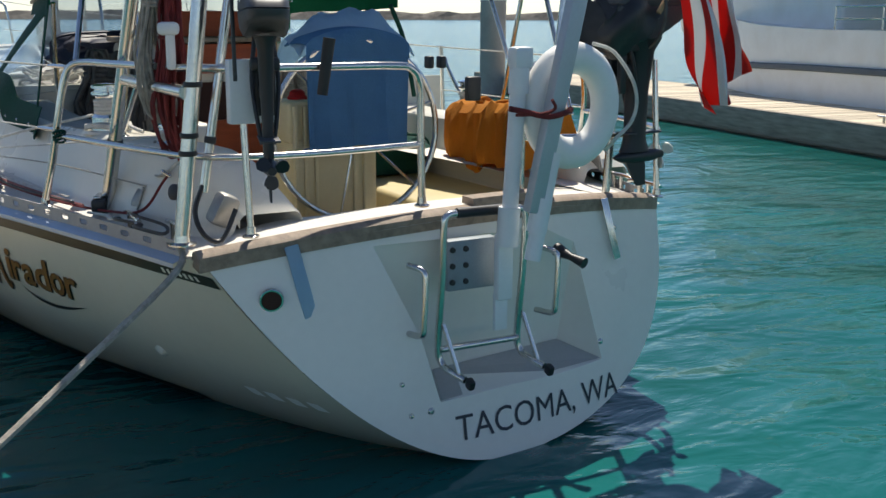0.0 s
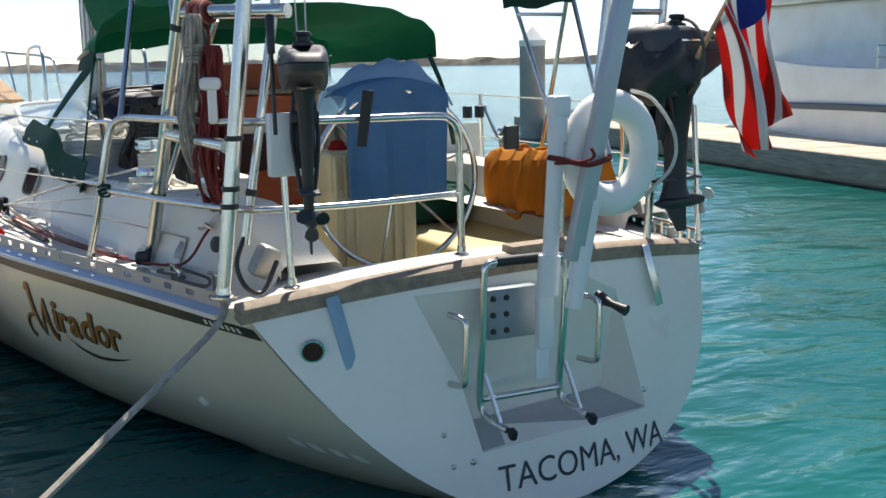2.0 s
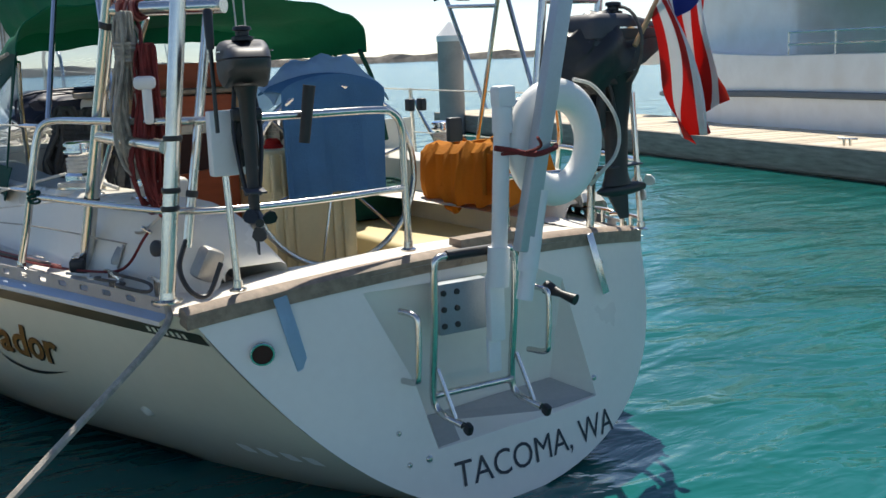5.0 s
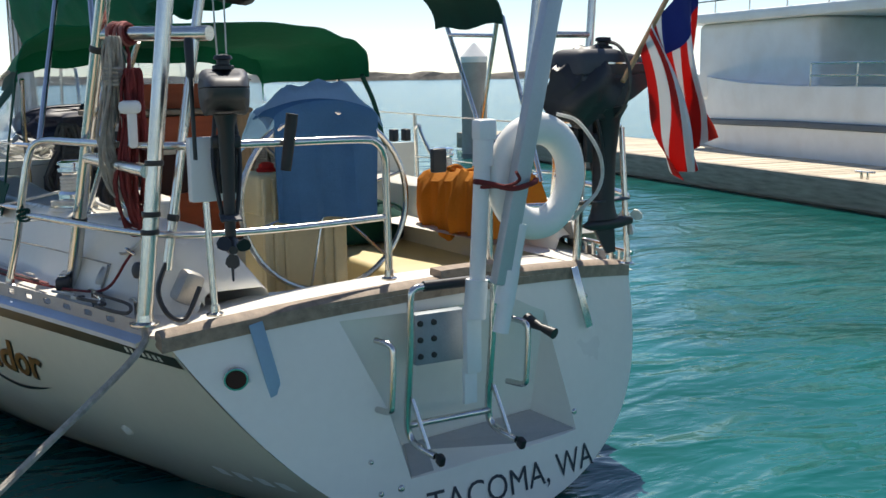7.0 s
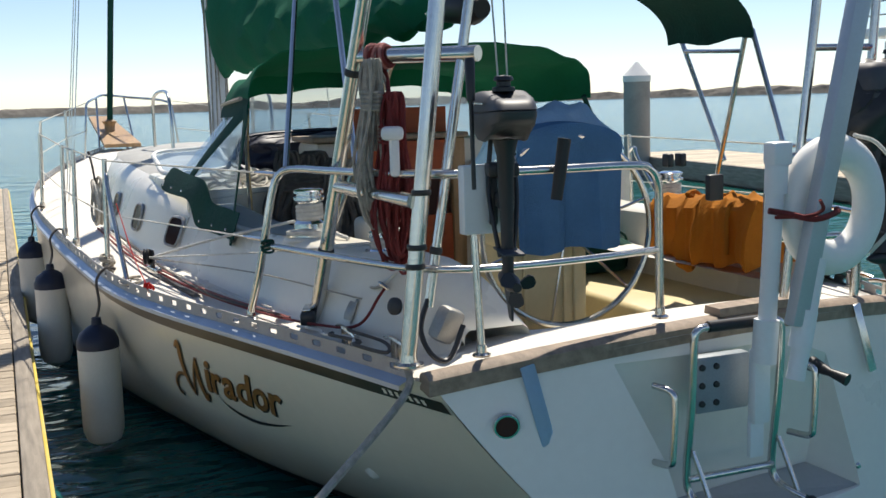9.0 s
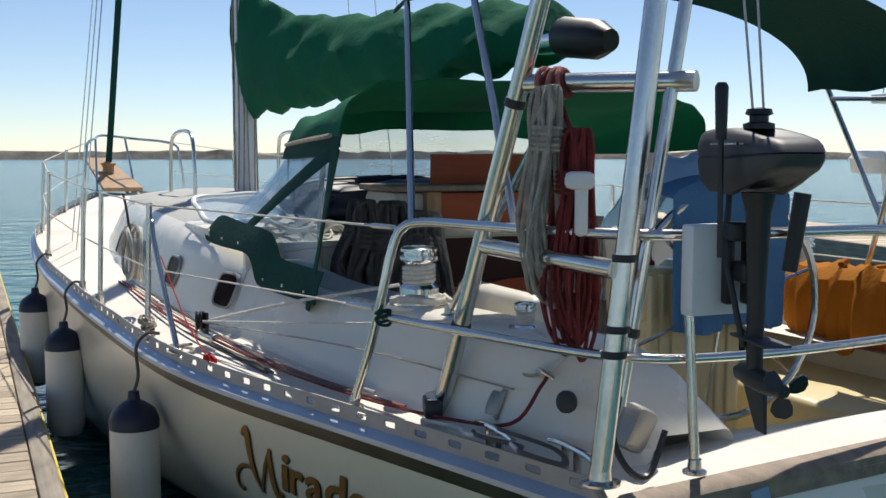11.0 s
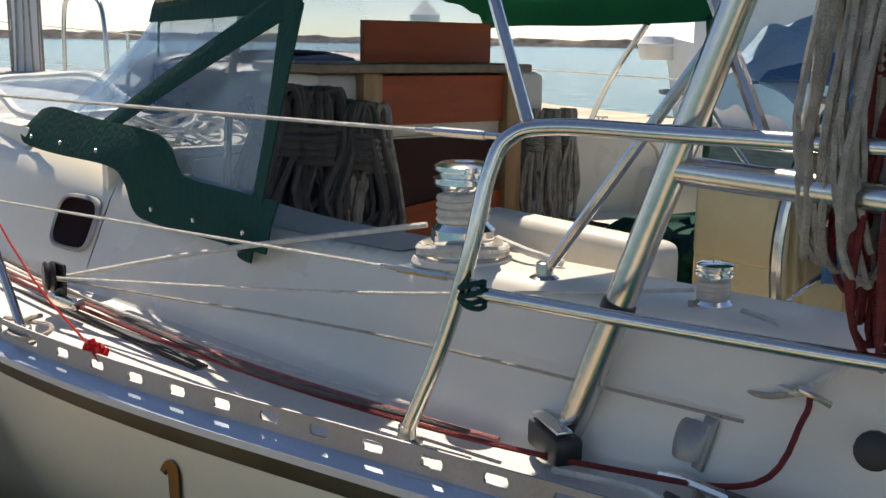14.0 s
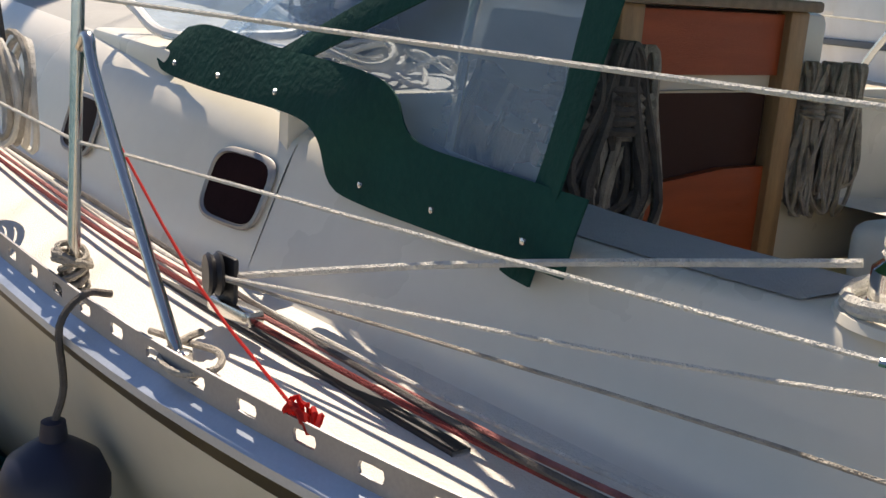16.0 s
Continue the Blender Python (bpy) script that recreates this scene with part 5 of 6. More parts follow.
# ring buoy
ring = thing("life_ring", "white vinyl ring buoy lashed to the stern davit", "life ring", (0.31, -0.28, 1.55))
bm = bmesh.new()
N = 48
rows = []
for i in range(N):
    a = 6.28318 * i / N
    rows.append([(0.31 + (0.155 + 0.058 * math.cos(b)) * math.cos(a) * 0.97, -0.27 + 0.045 * math.sin(b), 1.55 + (0.172 + 0.058 * math.cos(b)) * math.sin(a)) for b in [6.28318 * j / 16 for j in range(16)]])
rows.append(rows[0])
loft(bm, rows, closed=True)
bmesh.ops.remove_doubles(bm, verts=bm.verts, dist=0.0005)
part("ring", bm, FOAM, ring)
bm = bmesh.new()
tube(bm, smooth_path([(0.42, -0.24, 1.77), (0.50, -0.26, 1.74), (0.56, -0.30, 1.64), (0.585, -0.30, 1.55), (0.56, -0.3, 1.48), (0.50, -0.3, 1.43), (0.47, -0.27, 1.38)], 5), 0.007, 6)
part("grab_line", bm, WHITEROPE, ring, "white grab line")

# flag on a raked staff
flag = thing("flag", "red and white striped flag with blue canton on a staff", "flag", (0.93, -0.15, 2.0))
bm = bmesh.new()
FW, FH = 26, 26
g = []
for j in range(FH + 1):
    row = []
    v = j / FH
    for i in range(FW + 1):
        u = i / FW
        fold = 0.055 * math.sin(v * 13.0 + u * 2.5) * (0.3 + u) + 0.015 * math.sin(v * 29 - u * 5) * u
        x = 1.17 - 0.28 * v + u * (0.07 + 0.17 * v) + 0.018 * math.sin(7 * v + 6 * u)
        z = 2.38 - 0.40 * v - u * (0.72 - 0.20 * v) + 0.02 * math.sin(u * 6 + v * 9)
        row.append(bm.verts.new((x, -0.13 + fold, z)))
    g.append(row)
for j in range(FH):
    for i in range(FW):
        f = bm.faces.new((g[j][i], g[j][i + 1], g[j + 1][i + 1], g[j + 1][i]))
        stripe = int(13 * (j + 0.5) / FH)
        f.material_index = 2 if (stripe < 7 and i < FW * 0.3) else (0 if stripe % 2 == 0 else 1)
thick(bm, 0.002)
part("cloth", bm, [FLAGRED, FLAGWHITE, FLAGBLUE], flag)
bm = bmesh.new()
tube(bm, [(0.82, -0.12, 1.88), (1.21, -0.12, 2.46)], 0.011, 8)
part("staff", bm, TEAKTRIM, flag, "varnished flag staff")

# towel over the wheel and the pale cloth over the pedestal
def drape(name, label, category, rows, material):
    bm = bmesh.new()
    loft(bm, rows)
    thick(bm, 0.008)
    t = thing(name, label, category, tuple(Vector(rows[0][0])))
    part("cloth", bm, material, t)
    return t


rows = []
for i in range(19):
    u = i / 18
    x = -0.22 + 0.50 * u
    arc = 0.07 * math.sin(3.14159 * min(max(u, 0), 1)) ** 0.6
    col = []
    for j in range(22):
        v = j / 21
        fold = (0.032 * math.sin(u * 13 + 1.5 * v) + 0.012 * math.sin(u * 33 - v)) * v
        if v < 0.25:
            k = v / 0.25
            col.append((x, 1.22 - 0.28 * k, 1.79 + arc - 0.05 * k * k - 0.06 * (1 - k)))
        else:
            k = (v - 0.25) / 0.75
            col.append((x * (1 - 0.04 * k), 0.94 - 0.02 * k + fold, 1.74 + arc * (1 - k) - (0.455 + 0.01 * math.sin(u * 9)) * k))
    rows.append(col)
drape("towel", "blue towel draped over the steering wheel", "towel", rows, BLUE)
rows = []
for i in range(25):
    u = i / 24
    row = []
    for k in range(19):
        v = k / 18
        dx, dy = 2 * u - 1, 2 * v - 0.75
        r = (abs(dx) ** 2.6 + abs(dy) ** 2.6) ** (1 / 2.6)
        drop = 0.03 * r + 0.25 * max(r - 0.45, 0) ** 1.25
        row.append((0.07 + 0.30 * dx * (1 - 0.08 * max(r - 0.6, 0)), 1.20 + 0.20 * dy, 1.885 - drop + 0.014 * math.sin(9 * u + 5 * v) + 0.009 * math.sin(23 * u - 11 * v) + 0.006 * math.sin(17 * v + 31 * u)))
    rows.append(row)
drape("instrument_cover", "pale blue cloth cover over the helm instruments", "cover", rows, PALEBLUE)

# orange canvas bundle on the starboard seat
def bundle(name, label, category, c, size, material, seed):
    random.seed(seed)
    bm = bmesh.new()
    rows = []
    for j in range(15):
        v = j / 14
        prof = (math.sin(math.pi * min(max(v, 0.0), 1.0)) ** 0.13) * (1 + 0.05 * math.sin(11 * v + seed)) if 0 < j < 14 else 0.05
        z = c[2] + size[2] * (v ** 0.9)
        rows.append([(c[0] + size[0] / 2 * prof * math.copysign(abs(math.cos(a)) ** 0.45, math.cos(a)) * (1 + 0.05 * math.sin(4 * a + 5 * v + seed) + 0.05 * math.sin(9 * a - 9 * v) + 0.035 * math.sin(17 * a + 13 * v)),
                      c[1] + size[1] / 2 * prof * math.copysign(abs(math.sin(a)) ** 0.6, math.sin(a)) * (1 + 0.05 * math.sin(5 * a - 4 * v)), z + 0.02 * math.sin(3 * a + seed) * v) for a in [6.28318 * i / 72 for i in range(72)]])
    loft(bm, rows, closed=True, caps=True)
    t = thing(name, label, category, c)
    part("canvas", bm, material, t)
    for f, wob in ((-0.22, 0.03), (0.20, -0.04)):
        bm = bmesh.new()
        loop = []
        for i in range(28):
            a = 6.28318 * i / 28
            loop.append((c[0] + size[0] * 0.535 * math.copysign(abs(math.cos(a)) ** 0.5, math.cos(a)), c[1] + size[1] * (f + wob * math.sin(a)), c[2] + size[2] * 0.5 + size[2] * 0.53 * math.copysign(abs(math.sin(a)) ** 0.45, math.sin(a))))
        tube(bm, loop, 0.007, 6, True)
        part("cord", bm, material, t, "cord tied round the bundle")
    return t


canvas = thing("canvas_drape", "orange canvas folded over the cockpit coaming", "canvas", (0.86, 1.1, 1.12))
bm = bmesh.new()
rows = []
for i in range(61):
    t = i / 60
    y = 0.66 + 0.88 * t
    ruck = 0.012 * math.sin(31 * t) + 0.008 * math.sin(67 * t + 1) + 0.010 * math.sin(13 * t + 2)
    sag = 0.02 * math.sin(4 * t + 1) + 0.01
    hem = 0.035 * math.sin(7 * t + 0.5) + 0.02 * math.sin(19 * t)
    mid = 0.07 * t
    rows.append([(mid + 0.715 - ruck, y, 1.145 + hem), (mid + 0.708 - ruck * 1.3, y, 1.22 + 0.4 * hem), (mid + 0.712 - ruck, y, 1.31), (mid + 0.725 + 0.3 * ruck, y, 1.385 + sag), (mid + 0.76, y, 1.425 + sag + 0.7 * ruck), (mid + 0.83, y, 1.435 + sag - ruck),
                 (mid + 0.91, y, 1.43 + sag + ruck), (mid + 0.975, y, 1.395 + sag), (mid + 1.0 + ruck, y, 1.32), (mid + 1.01 + ruck, y, 1.2), (mid + 0.96, y, 1.19), (mid + 0.80, y, 1.19)])
loft(bm, rows, closed=True, caps=True)
part("cloth", bm, ORANGE, canvas)
random.seed(23)
for k in range(3):
    bm = bmesh.new()
    y0 = 0.80 + 0.22 * k
    tube(bm, smooth_path([(0.725 + 0.07 * (y0 - 0.66) / 0.88 - 0.018, y0 + 0.02, 1.22), (0.735 + 0.06 * k, y0 + 0.03, 1.41), (0.82, y0 + random.uniform(-0.06, 0.06), 1.445), (0.90, y0 + random.uniform(0.0, 0.16), 1.45), (0.99, y0 + 0.15, 1.42)], 6), 0.013, 7)
    part("fold", bm, ORANGE, canvas, "rolled fold of the canvas")


# rope coils
def coil(name, label, c, w, h, n, r, material, seed, depth=0.07, tail=None):
    """A hank of rope: n long loops hanging from c."""
    random.seed(seed)
    t = thing(name, label, "rope coil", c)
    for i in range(n):
        ww, hh, ox, oy = w * random.uniform(0.35, 1.0), h * random.uniform(0.8, 1.04), random.uniform(-0.12, 0.12) * w, random.uniform(-depth, depth)
        pts = []
        for k in range(15):
            a = 6.28318 * k / 15
            s_ = math.sin(a)
            pts.append((c[0] + ox + ww / 2 * math.cos(a) * (0.55 if s_ > 0 else 1.0) * (1.2 if s_ < -0.2 else 0.8) + 0.006 * math.sin(3 * a + i), c[1] + oy + 0.012 * math.sin(2 * a + i), c[2] - hh / 2 + hh / 2 * math.copysign(abs(s_) ** 0.7, s_)))
        bm = bmesh.new()
        tube(bm, smooth_path(pts + [pts[0]], 2)[:-1], r, 5, True)
        part("loop", bm, material, t)
    bm = bmesh.new()
    pts = [(c[0] + w * 0.30 * math.cos(a), c[1] + depth * 1.1 * math.sin(a), c[2] - h * 0.18 - r * 2.1 * a / 6.28318) for a in [6.28318 * k / 12 for k in range(60)]]
    tube(bm, pts, r, 5)
    part("wrapping", bm, material, t)
    return t


coil("rope_coil", "dark red rope coil hung on the stern arch", (-0.96, 0.37, 1.95), 0.125, 0.58, 20, 0.006, REDROPE, 1, 0.06)
coil("rope_coil", "grey rope coil hung on the stern arch", (-1.005, 0.42, 2.06), 0.10, 0.55, 18, 0.0065, GREYROPE, 2, 0.05)
for i, (x, z) in enumerate(((-0.80, 1.68), (-0.72, 1.66), (-0.65, 1.67), (-0.57, 1.63), (-0.50, 1.62))):
    coil("rope_coil", "dark grey rope hank on the cabin bulkhead", (x, YB - 0.10 - 0.03 * (i % 2), z), 0.24, 0.46 + 0.05 * (i % 3), 17, 0.011, GREYROPE if i == 4 else DARKROPE, 20 + i, 0.07)
for i, x in enumerate((0.27, 0.35, 0.43)):
    coil("rope_coil", "grey rope hank on the cabin bulkhead", (x, YB - 0.06, 1.58), 0.085, 0.42, 12, 0.007, GREYROPE, 30 + i, 0.03)
bundle("canvas_bundle", "dark green canvas bundle in the cockpit", "canvas", (0.62, 2.0, 0.99), (0.5, 0.5, 0.22), DKGREEN, 7)

bundle("canvas_cover", "dark navy canvas cover folded on the cabin roof", "canvas", (-0.35, 3.15, 1.54), (1.1, 0.55, 0.22), NAVY, 5)
random.seed(31)
heap = thing("rope_heap", "heap of pale rope on the cabin roof", "rope coil", (-0.95, 2.9, 1.5))
for i in range(9):
    bm = bmesh.new()
    cx, cy, r0 = -0.95 + random.uniform(-0.12, 0.12), 2.9 + random.uniform(-0.2, 0.2), random.uniform(0.06, 0.13)
    tube(bm, [(cx + r0 * math.cos(a), cy + r0 * 1.2 * math.sin(a), 1.505 + 0.007 * i + 0.02 * math.sin(2 * a + i)) for a in [6.28318 * k / 18 for k in range(18)]], 0.008, 5, True)
    part("loop", bm, WHITEROPE, heap)


# fenders on the port side
def fender(y, zc, label, s=-1):
    p = hull_point(y, sheer(y), 0, s)
    x = -(half_beam(y) + 0.06)
    e = thing("fender", label, "fender", (x, y, zc), "fenders")
    bm = bmesh.new()
    lathe(bm, (x, y, zc - 0.29), [(0.03, 0), (0.08, 0.03), (0.098, 0.08), (0.10, 0.12), (0.10, 0.50)], 28)
    part("body", bm, FENDER, e, "scuffed cream vinyl body")
    bm = bmesh.new()
    lathe(bm, (x, y, zc + 0.205), [(0.1015, 0), (0.1015, 0.035), (0.085, 0.075), (0.045, 0.105), (0.026, 0.115), (0.022, 0.15), (0.01, 0.152)], 28)
    part("cap", bm, NAVY, e, "navy end cap")
    bm = bmesh.new()
    tube(bm, smooth_path([(x, y, zc + 0.345), (x + 0.02, y, zc + 0.42), (p.x - 0.045, y, sheer(y) + 0.0), (p.x + 0.0, y, sheer(y) + 0.055), (p.x + 0.05, y, sheer(y) + 0.05)], 5), 0.007, 6)
    part("lanyard", bm, DARKROPE, e, "dark lanyard")


fender(2.45, 0.56, "cream fender with a navy cap hanging beside the hull")
fender(4.1, 0.62, "cream fender with a navy cap hanging beside the hull")
fender(5.4, 0.66, "cream fender with a navy cap hanging beside the hull")


# lines
def line(name, label, pts, r, material, k=6, n=6):
    bm = bmesh.new()
    tube(bm, smooth_path(pts, k), r, n)
    t = thing(name, label, "rope", tuple(pts[0]))
    part("rope", bm, material, t)
    return t


line("dock_line", "grey mooring line from the quarter chock to the dock", [(-0.98, 0.20, 1.10), (-1.02, 0.13, 1.085), (-1.08, 0.02, 1.02), (-1.45, -0.23, 0.82), (-1.85, -0.54, 0.64), (-2.16, -0.79, 0.56)], 0.0125, GREYROPE)
line("sheet", "red and white control line along the side deck", [(-1.62, 4.2, 1.17), (-1.58, 3.0, 1.155), (-1.52, 2.3, 1.15), (-1.40, 1.6, 1.13), (-1.26, 1.08, 1.12), (-1.13, 0.72, 1.125), (-1.06, 0.50, 1.16), (-0.99, 0.47, 1.26), (-0.96, 0.48, 1.29)], 0.0055, REDROPE)
line("sheet", "faded pink control line along the side deck", [(-1.60, 4.2, 1.172), (-1.555, 3.0, 1.157), (-1.495, 2.3, 1.152), (-1.375, 1.62, 1.134), (-1.24, 1.12, 1.122), (-1.19, 0.95, 1.12)], 0.005, PINKROPE)
line("sheet", "pale line along the side deck", [(-1.575, 4.2, 1.172), (-1.53, 3.0, 1.157), (-1.475, 2.35, 1.152), (-1.35, 1.65, 1.136), (-1.21, 1.16, 1.124)], 0.0045, WHITEROPE)
line("sheet", "dark line along the side deck", [(-1.55, 4.0, 1.17), (-1.50, 2.8, 1.16), (-1.46, 2.1, 1.15), (-1.38, 1.5, 1.135), (-1.22, 1.0, 1.125)], 0.006, DARKROPE)
line("sheet", "white jib sheet from the block to the winch", [(-1.53, 2.29, 1.21), (-1.30, 1.85, 1.33), (-1.05, 1.36, 1.44)], 0.0065, WHITEROPE)
line("sheet", "white furling line from the block to the small winch", [(-1.54, 2.27, 1.215), (-1.25, 1.3, 1.33), (-0.92, 0.75, 1.40)], 0.004, WHITEROPE)
line("tag_line", "thin red cord knotted at the toe rail", [(-1.64, 2.62, 1.45), (-1.62, 2.2, 1.24), (-1.605, 1.86, 1.145)], 0.0028, FLAGRED, 3)
bm = bmesh.new()
for i in range(4):
    tube(bm, [(-1.605 + 0.012 * math.cos(a) + 0.004 * i, 1.855 - 0.012 * i + 0.014 * math.sin(a), 1.145 - 0.004 * i + 0.012 * math.sin(2 * a + i)) for a in [6.28318 * k / 10 for k in range(10)]], 0.005, 5, True)
part("knot", bm, FLAGRED, bpy.data.objects["tag_line"], "red knot")

# hoist lines of the small motor, lashings and ties on the arch
for x0, x1 in ((-0.815, -0.79), (-0.785, -0.73)):
    line("hoist_line", "thin white hoist line above the small motor", [(x0, -0.15, 1.985), ((x0 + x1) / 2, -0.06, 2.45), (x1, 0.05, 2.95)], 0.003, WHITEROPE, 2, 5)
lash = thing("lashing", "red cord lashed round the arch cross tube", "cord", (-0.955, 0.465, 2.073))
axis = (Vector((-1.02, 0.56, 2.075)) - Vector((-0.74, 0.15, 2.065))).normalized()
up = Vector((0, 0, 1))
side_ = axis.cross(up).normalized()
random.seed(51)
for k in range(6):
    bm = bmesh.new()
    c0 = Vector((-0.955, 0.465, 2.073)) + axis * (0.012 * (k - 2.5))
    tube(bm, [c0 + (side_ * math.cos(a) + up * math.sin(a)) * (0.034 + 0.004 * (k % 2)) + axis * 0.008 * math.sin(a + k) for a in [6.28318 * j / 14 for j in range(14)]], 0.0075, 6, True)
    part("turn", bm, PINKROPE if k % 2 else REDROPE, lash)
line("hank_lanyard", "red cord from the cross tube to the rope coil", [(-0.95, 0.46, 2.045), (-0.945, 0.44, 2.0), (-0.965, 0.37, 1.95)], 0.007, REDROPE, 4)
for k in range(5):
    line("hank_lanyard", "grey cord hanging from the cross tube", [(-0.99 + 0.006 * k, 0.50, 2.04), (-1.0 + 0.012 * k, 0.46 - 0.01 * k, 1.96), (-1.02 + 0.018 * k, 0.42, 1.80 - 0.04 * k)], 0.0055, GREYROPE, 5)
for a, b, f in (((-1.115, 0.87, 1.10), (-0.945, 0.30, 2.82), 0.16), ((-1.115, 0.87, 1.10), (-0.945, 0.30, 2.82), 0.53), ((-0.915, 0.20, 1.26), (-0.62, 0.20, 2.95), 0.10), ((-0.915, 0.20, 1.26), (-0.62, 0.20, 2.95), 0.47)):
    a, b = Vector(a), Vector(b)
    bm = bmesh.new()
    r = 0.030 if a.y > 0.5 else 0.021
    lathe(bm, a.lerp(b, f), [(r - 0.002, 0), (r, 0.004), (r, 0.02), (r - 0.002, 0.024)], 14, tuple((b - a).normalized()))
    part("tie", bm, BLACK, boat, "black tie round the pole")

# deck hardware on the port and starboard side decks
for s in (-1, 1):
    bm = bmesh.new()
    loft(bm, [[(s * (lerp([(0.9, 1.24), (1.6, 1.40), (2.4, 1.51), (3.6, 1.60)], y) + o), y, deck_z(1.4, y) + h) for o, h in ((-0.016, 0.0), (-0.016, 0.022), (0.016, 0.022), (0.016, 0.0))] for y in [1.7 + 0.1 * i for i in range(20)]])
    part("genoa_track", bm, BLACK, boat, "black genoa track")
    blk = new("lead_block")
    blk.parent = boat
    blk["label"] = "standing lead block on the track"
    bm = bmesh.new()
    lathe(bm, (sx(s, 1.535, 2.29), 2.29, 1.215), [(0.036, 0), (0.04, 0.006), (0.034, 0.014), (0.04, 0.022), (0.036, 0.028)], 18, (s, 0.2, 0))
    obox(bm, pose(sx(s, 1.525, 2.29), 2.29, 1.20, 0, 0, 8), (0.012, 0.07, 0.10), 0.006)
    part("sheave", bm, BLACK, blk)
    bm = bmesh.new()
    obox(bm, pose(sx(s, 1.52, 2.26), 2.26, 1.155, 0, 0, 10), (0.04, 0.13, 0.03), 0.008)
    part("car", bm, STEEL, blk)
    cl = new("clutch")
    cl.parent = boat
    cl["label"] = "black rope clutch with a steel lever"
    bm = bmesh.new()
    obox(bm, pose(sx(s, 1.14, 0.86), 0.86, 1.135, 0, 0, s * 20), (0.055, 0.13, 0.05), 0.01)
    part("body", bm, BLACK, cl)
    bm = bmesh.new()
    obox(bm, pose(sx(s, 1.14, 0.87), 0.87, 1.166, 0, 0, s * 20), (0.03, 0.12, 0.008), 0.003)
    part("lever", bm, STEEL, cl)
    for y in (0.55, 0.30):
        ct = new("cleat")
        ct.parent = boat
        ct["label"] = "polished horn cleat"
        x = sx(s, half_beam(y) - 0.10, y)
        bm = bmesh.new()
        tube(bm, smooth_path([(x, y - 0.11, 1.128), (x, y - 0.06, 1.135), (x, y + 0.06, 1.135), (x, y + 0.11, 1.128)], 4), 0.010, 8)
        part("horn", bm, STEEL, ct)
        for d in (-0.03, 0.03):
            bm = bmesh.new()
            tube(bm, [(x, y + d, 1.075), (x, y + d, 1.135)], 0.011, 8)
            part("leg", bm, STEEL, ct)
    # clam vent on the coaming face
    vent = new("clam_vent")
    vent.parent = boat
    vent["label"] = "dull grey clam-shell vent on a plate"
    bm = bmesh.new()
    obox(bm, pose(sx(s, 1.032, 0.64), 0.64, 1.185, 0, -s * 18, s * 16), (0.008, 0.085, 0.09), 0.003)
    part("plate", bm, DULL, vent)
    bm = bmesh.new()
    rows = []
    for k in range(7):
        a = 1.5708 * k / 6
        rows.append([(sx(s, 1.036 + 0.034 * math.sin(a) * math.sin(b), 0.64), 0.64 + 0.034 * math.cos(b), 1.218 - 0.062 * k / 6) for b in [3.14159 * j / 10 for j in range(11)]])
    loft(bm, rows)
    thick(bm, 0.003)
    part("shell", bm, DULL, vent)
    bm = bmesh.new()
    lathe(bm, (sx(s, 0.97, 0.36), 0.36, 1.24), [(0.03, 0), (0.03, 0.012), (0.022, 0.016), (0.005, 0.016)], 16, (s, -0.5, 0.2))
    part("vent_cap", bm, BLACK, boat, "black round vent cap")
# horn lamp bracket (white) on the port rail, rod holder, dark box and canvas cushion edge
e = thing("deck_lamp", "white plastic lamp head clamped on the stern rail", "lamp", (-1.0, 0.28, 1.69))
bm = bmesh.new()
obox(bm, pose(-0.985, 0.28, 1.745), (0.032, 0.03, 0.13), 0.012)
part("stem", bm, WHITEPAINT, e)
bm = bmesh.new()
obox(bm, pose(-0.99, 0.28, 1.82, 0, 0, -20), (0.074, 0.05, 0.045), 0.016)
part("head", bm, WHITEPAINT, e)
bm = bmesh.new()
tube(bm, [(-0.525, 0.045, 1.595), (-0.498, 0.035, 1.79)], [0.019, 0.022], 14)
part("rod_holder", bm, BLACK, boat, "black rod holder on the rail")
bm = bmesh.new()
obox(bm, pose(-0.83, 0.26, 1.18, 10, 25, 15), (0.085, 0.07, 0.12), 0.02)
part("hose_box", bm, DULL, boat, "dull grey cable box at the pole foot")
bm = bmesh.new()
tube(bm, smooth_path([(-0.91, 0.20, 1.30), (-0.96, 0.16, 1.20), (-0.94, 0.12, 1.12), (-0.88, 0.12, 1.10), (-0.82, 0.14, 1.2)], 5), 0.009, 6)
part("cable", bm, BLACK, boat, "black cable loop")
bm = bmesh.new()
obox(bm, pose(0.08, 0.04, 1.60), (0.06, 0.03, 0.09), 0.008)
part("rail_box", bm, BLACK, boat, "small black box on the rail")
for x in (-0.05, 0.0):
    bm = bmesh.new()
    obox(bm, pose(x - 0.05, 0.05, 1.70), (0.024, 0.04, 0.045), 0.006)
    part("rail_clamp", bm, BLACK, boat, "black clamp on the rail")
bm = bmesh.new()
box(bm, (-0.72, 1.02, 1.30), (-0.62, 1.62, 1.415), 0.03, 0, 3)
part("seat_back", bm, FENDER, boat, "tan canvas cushion edge along the coaming")

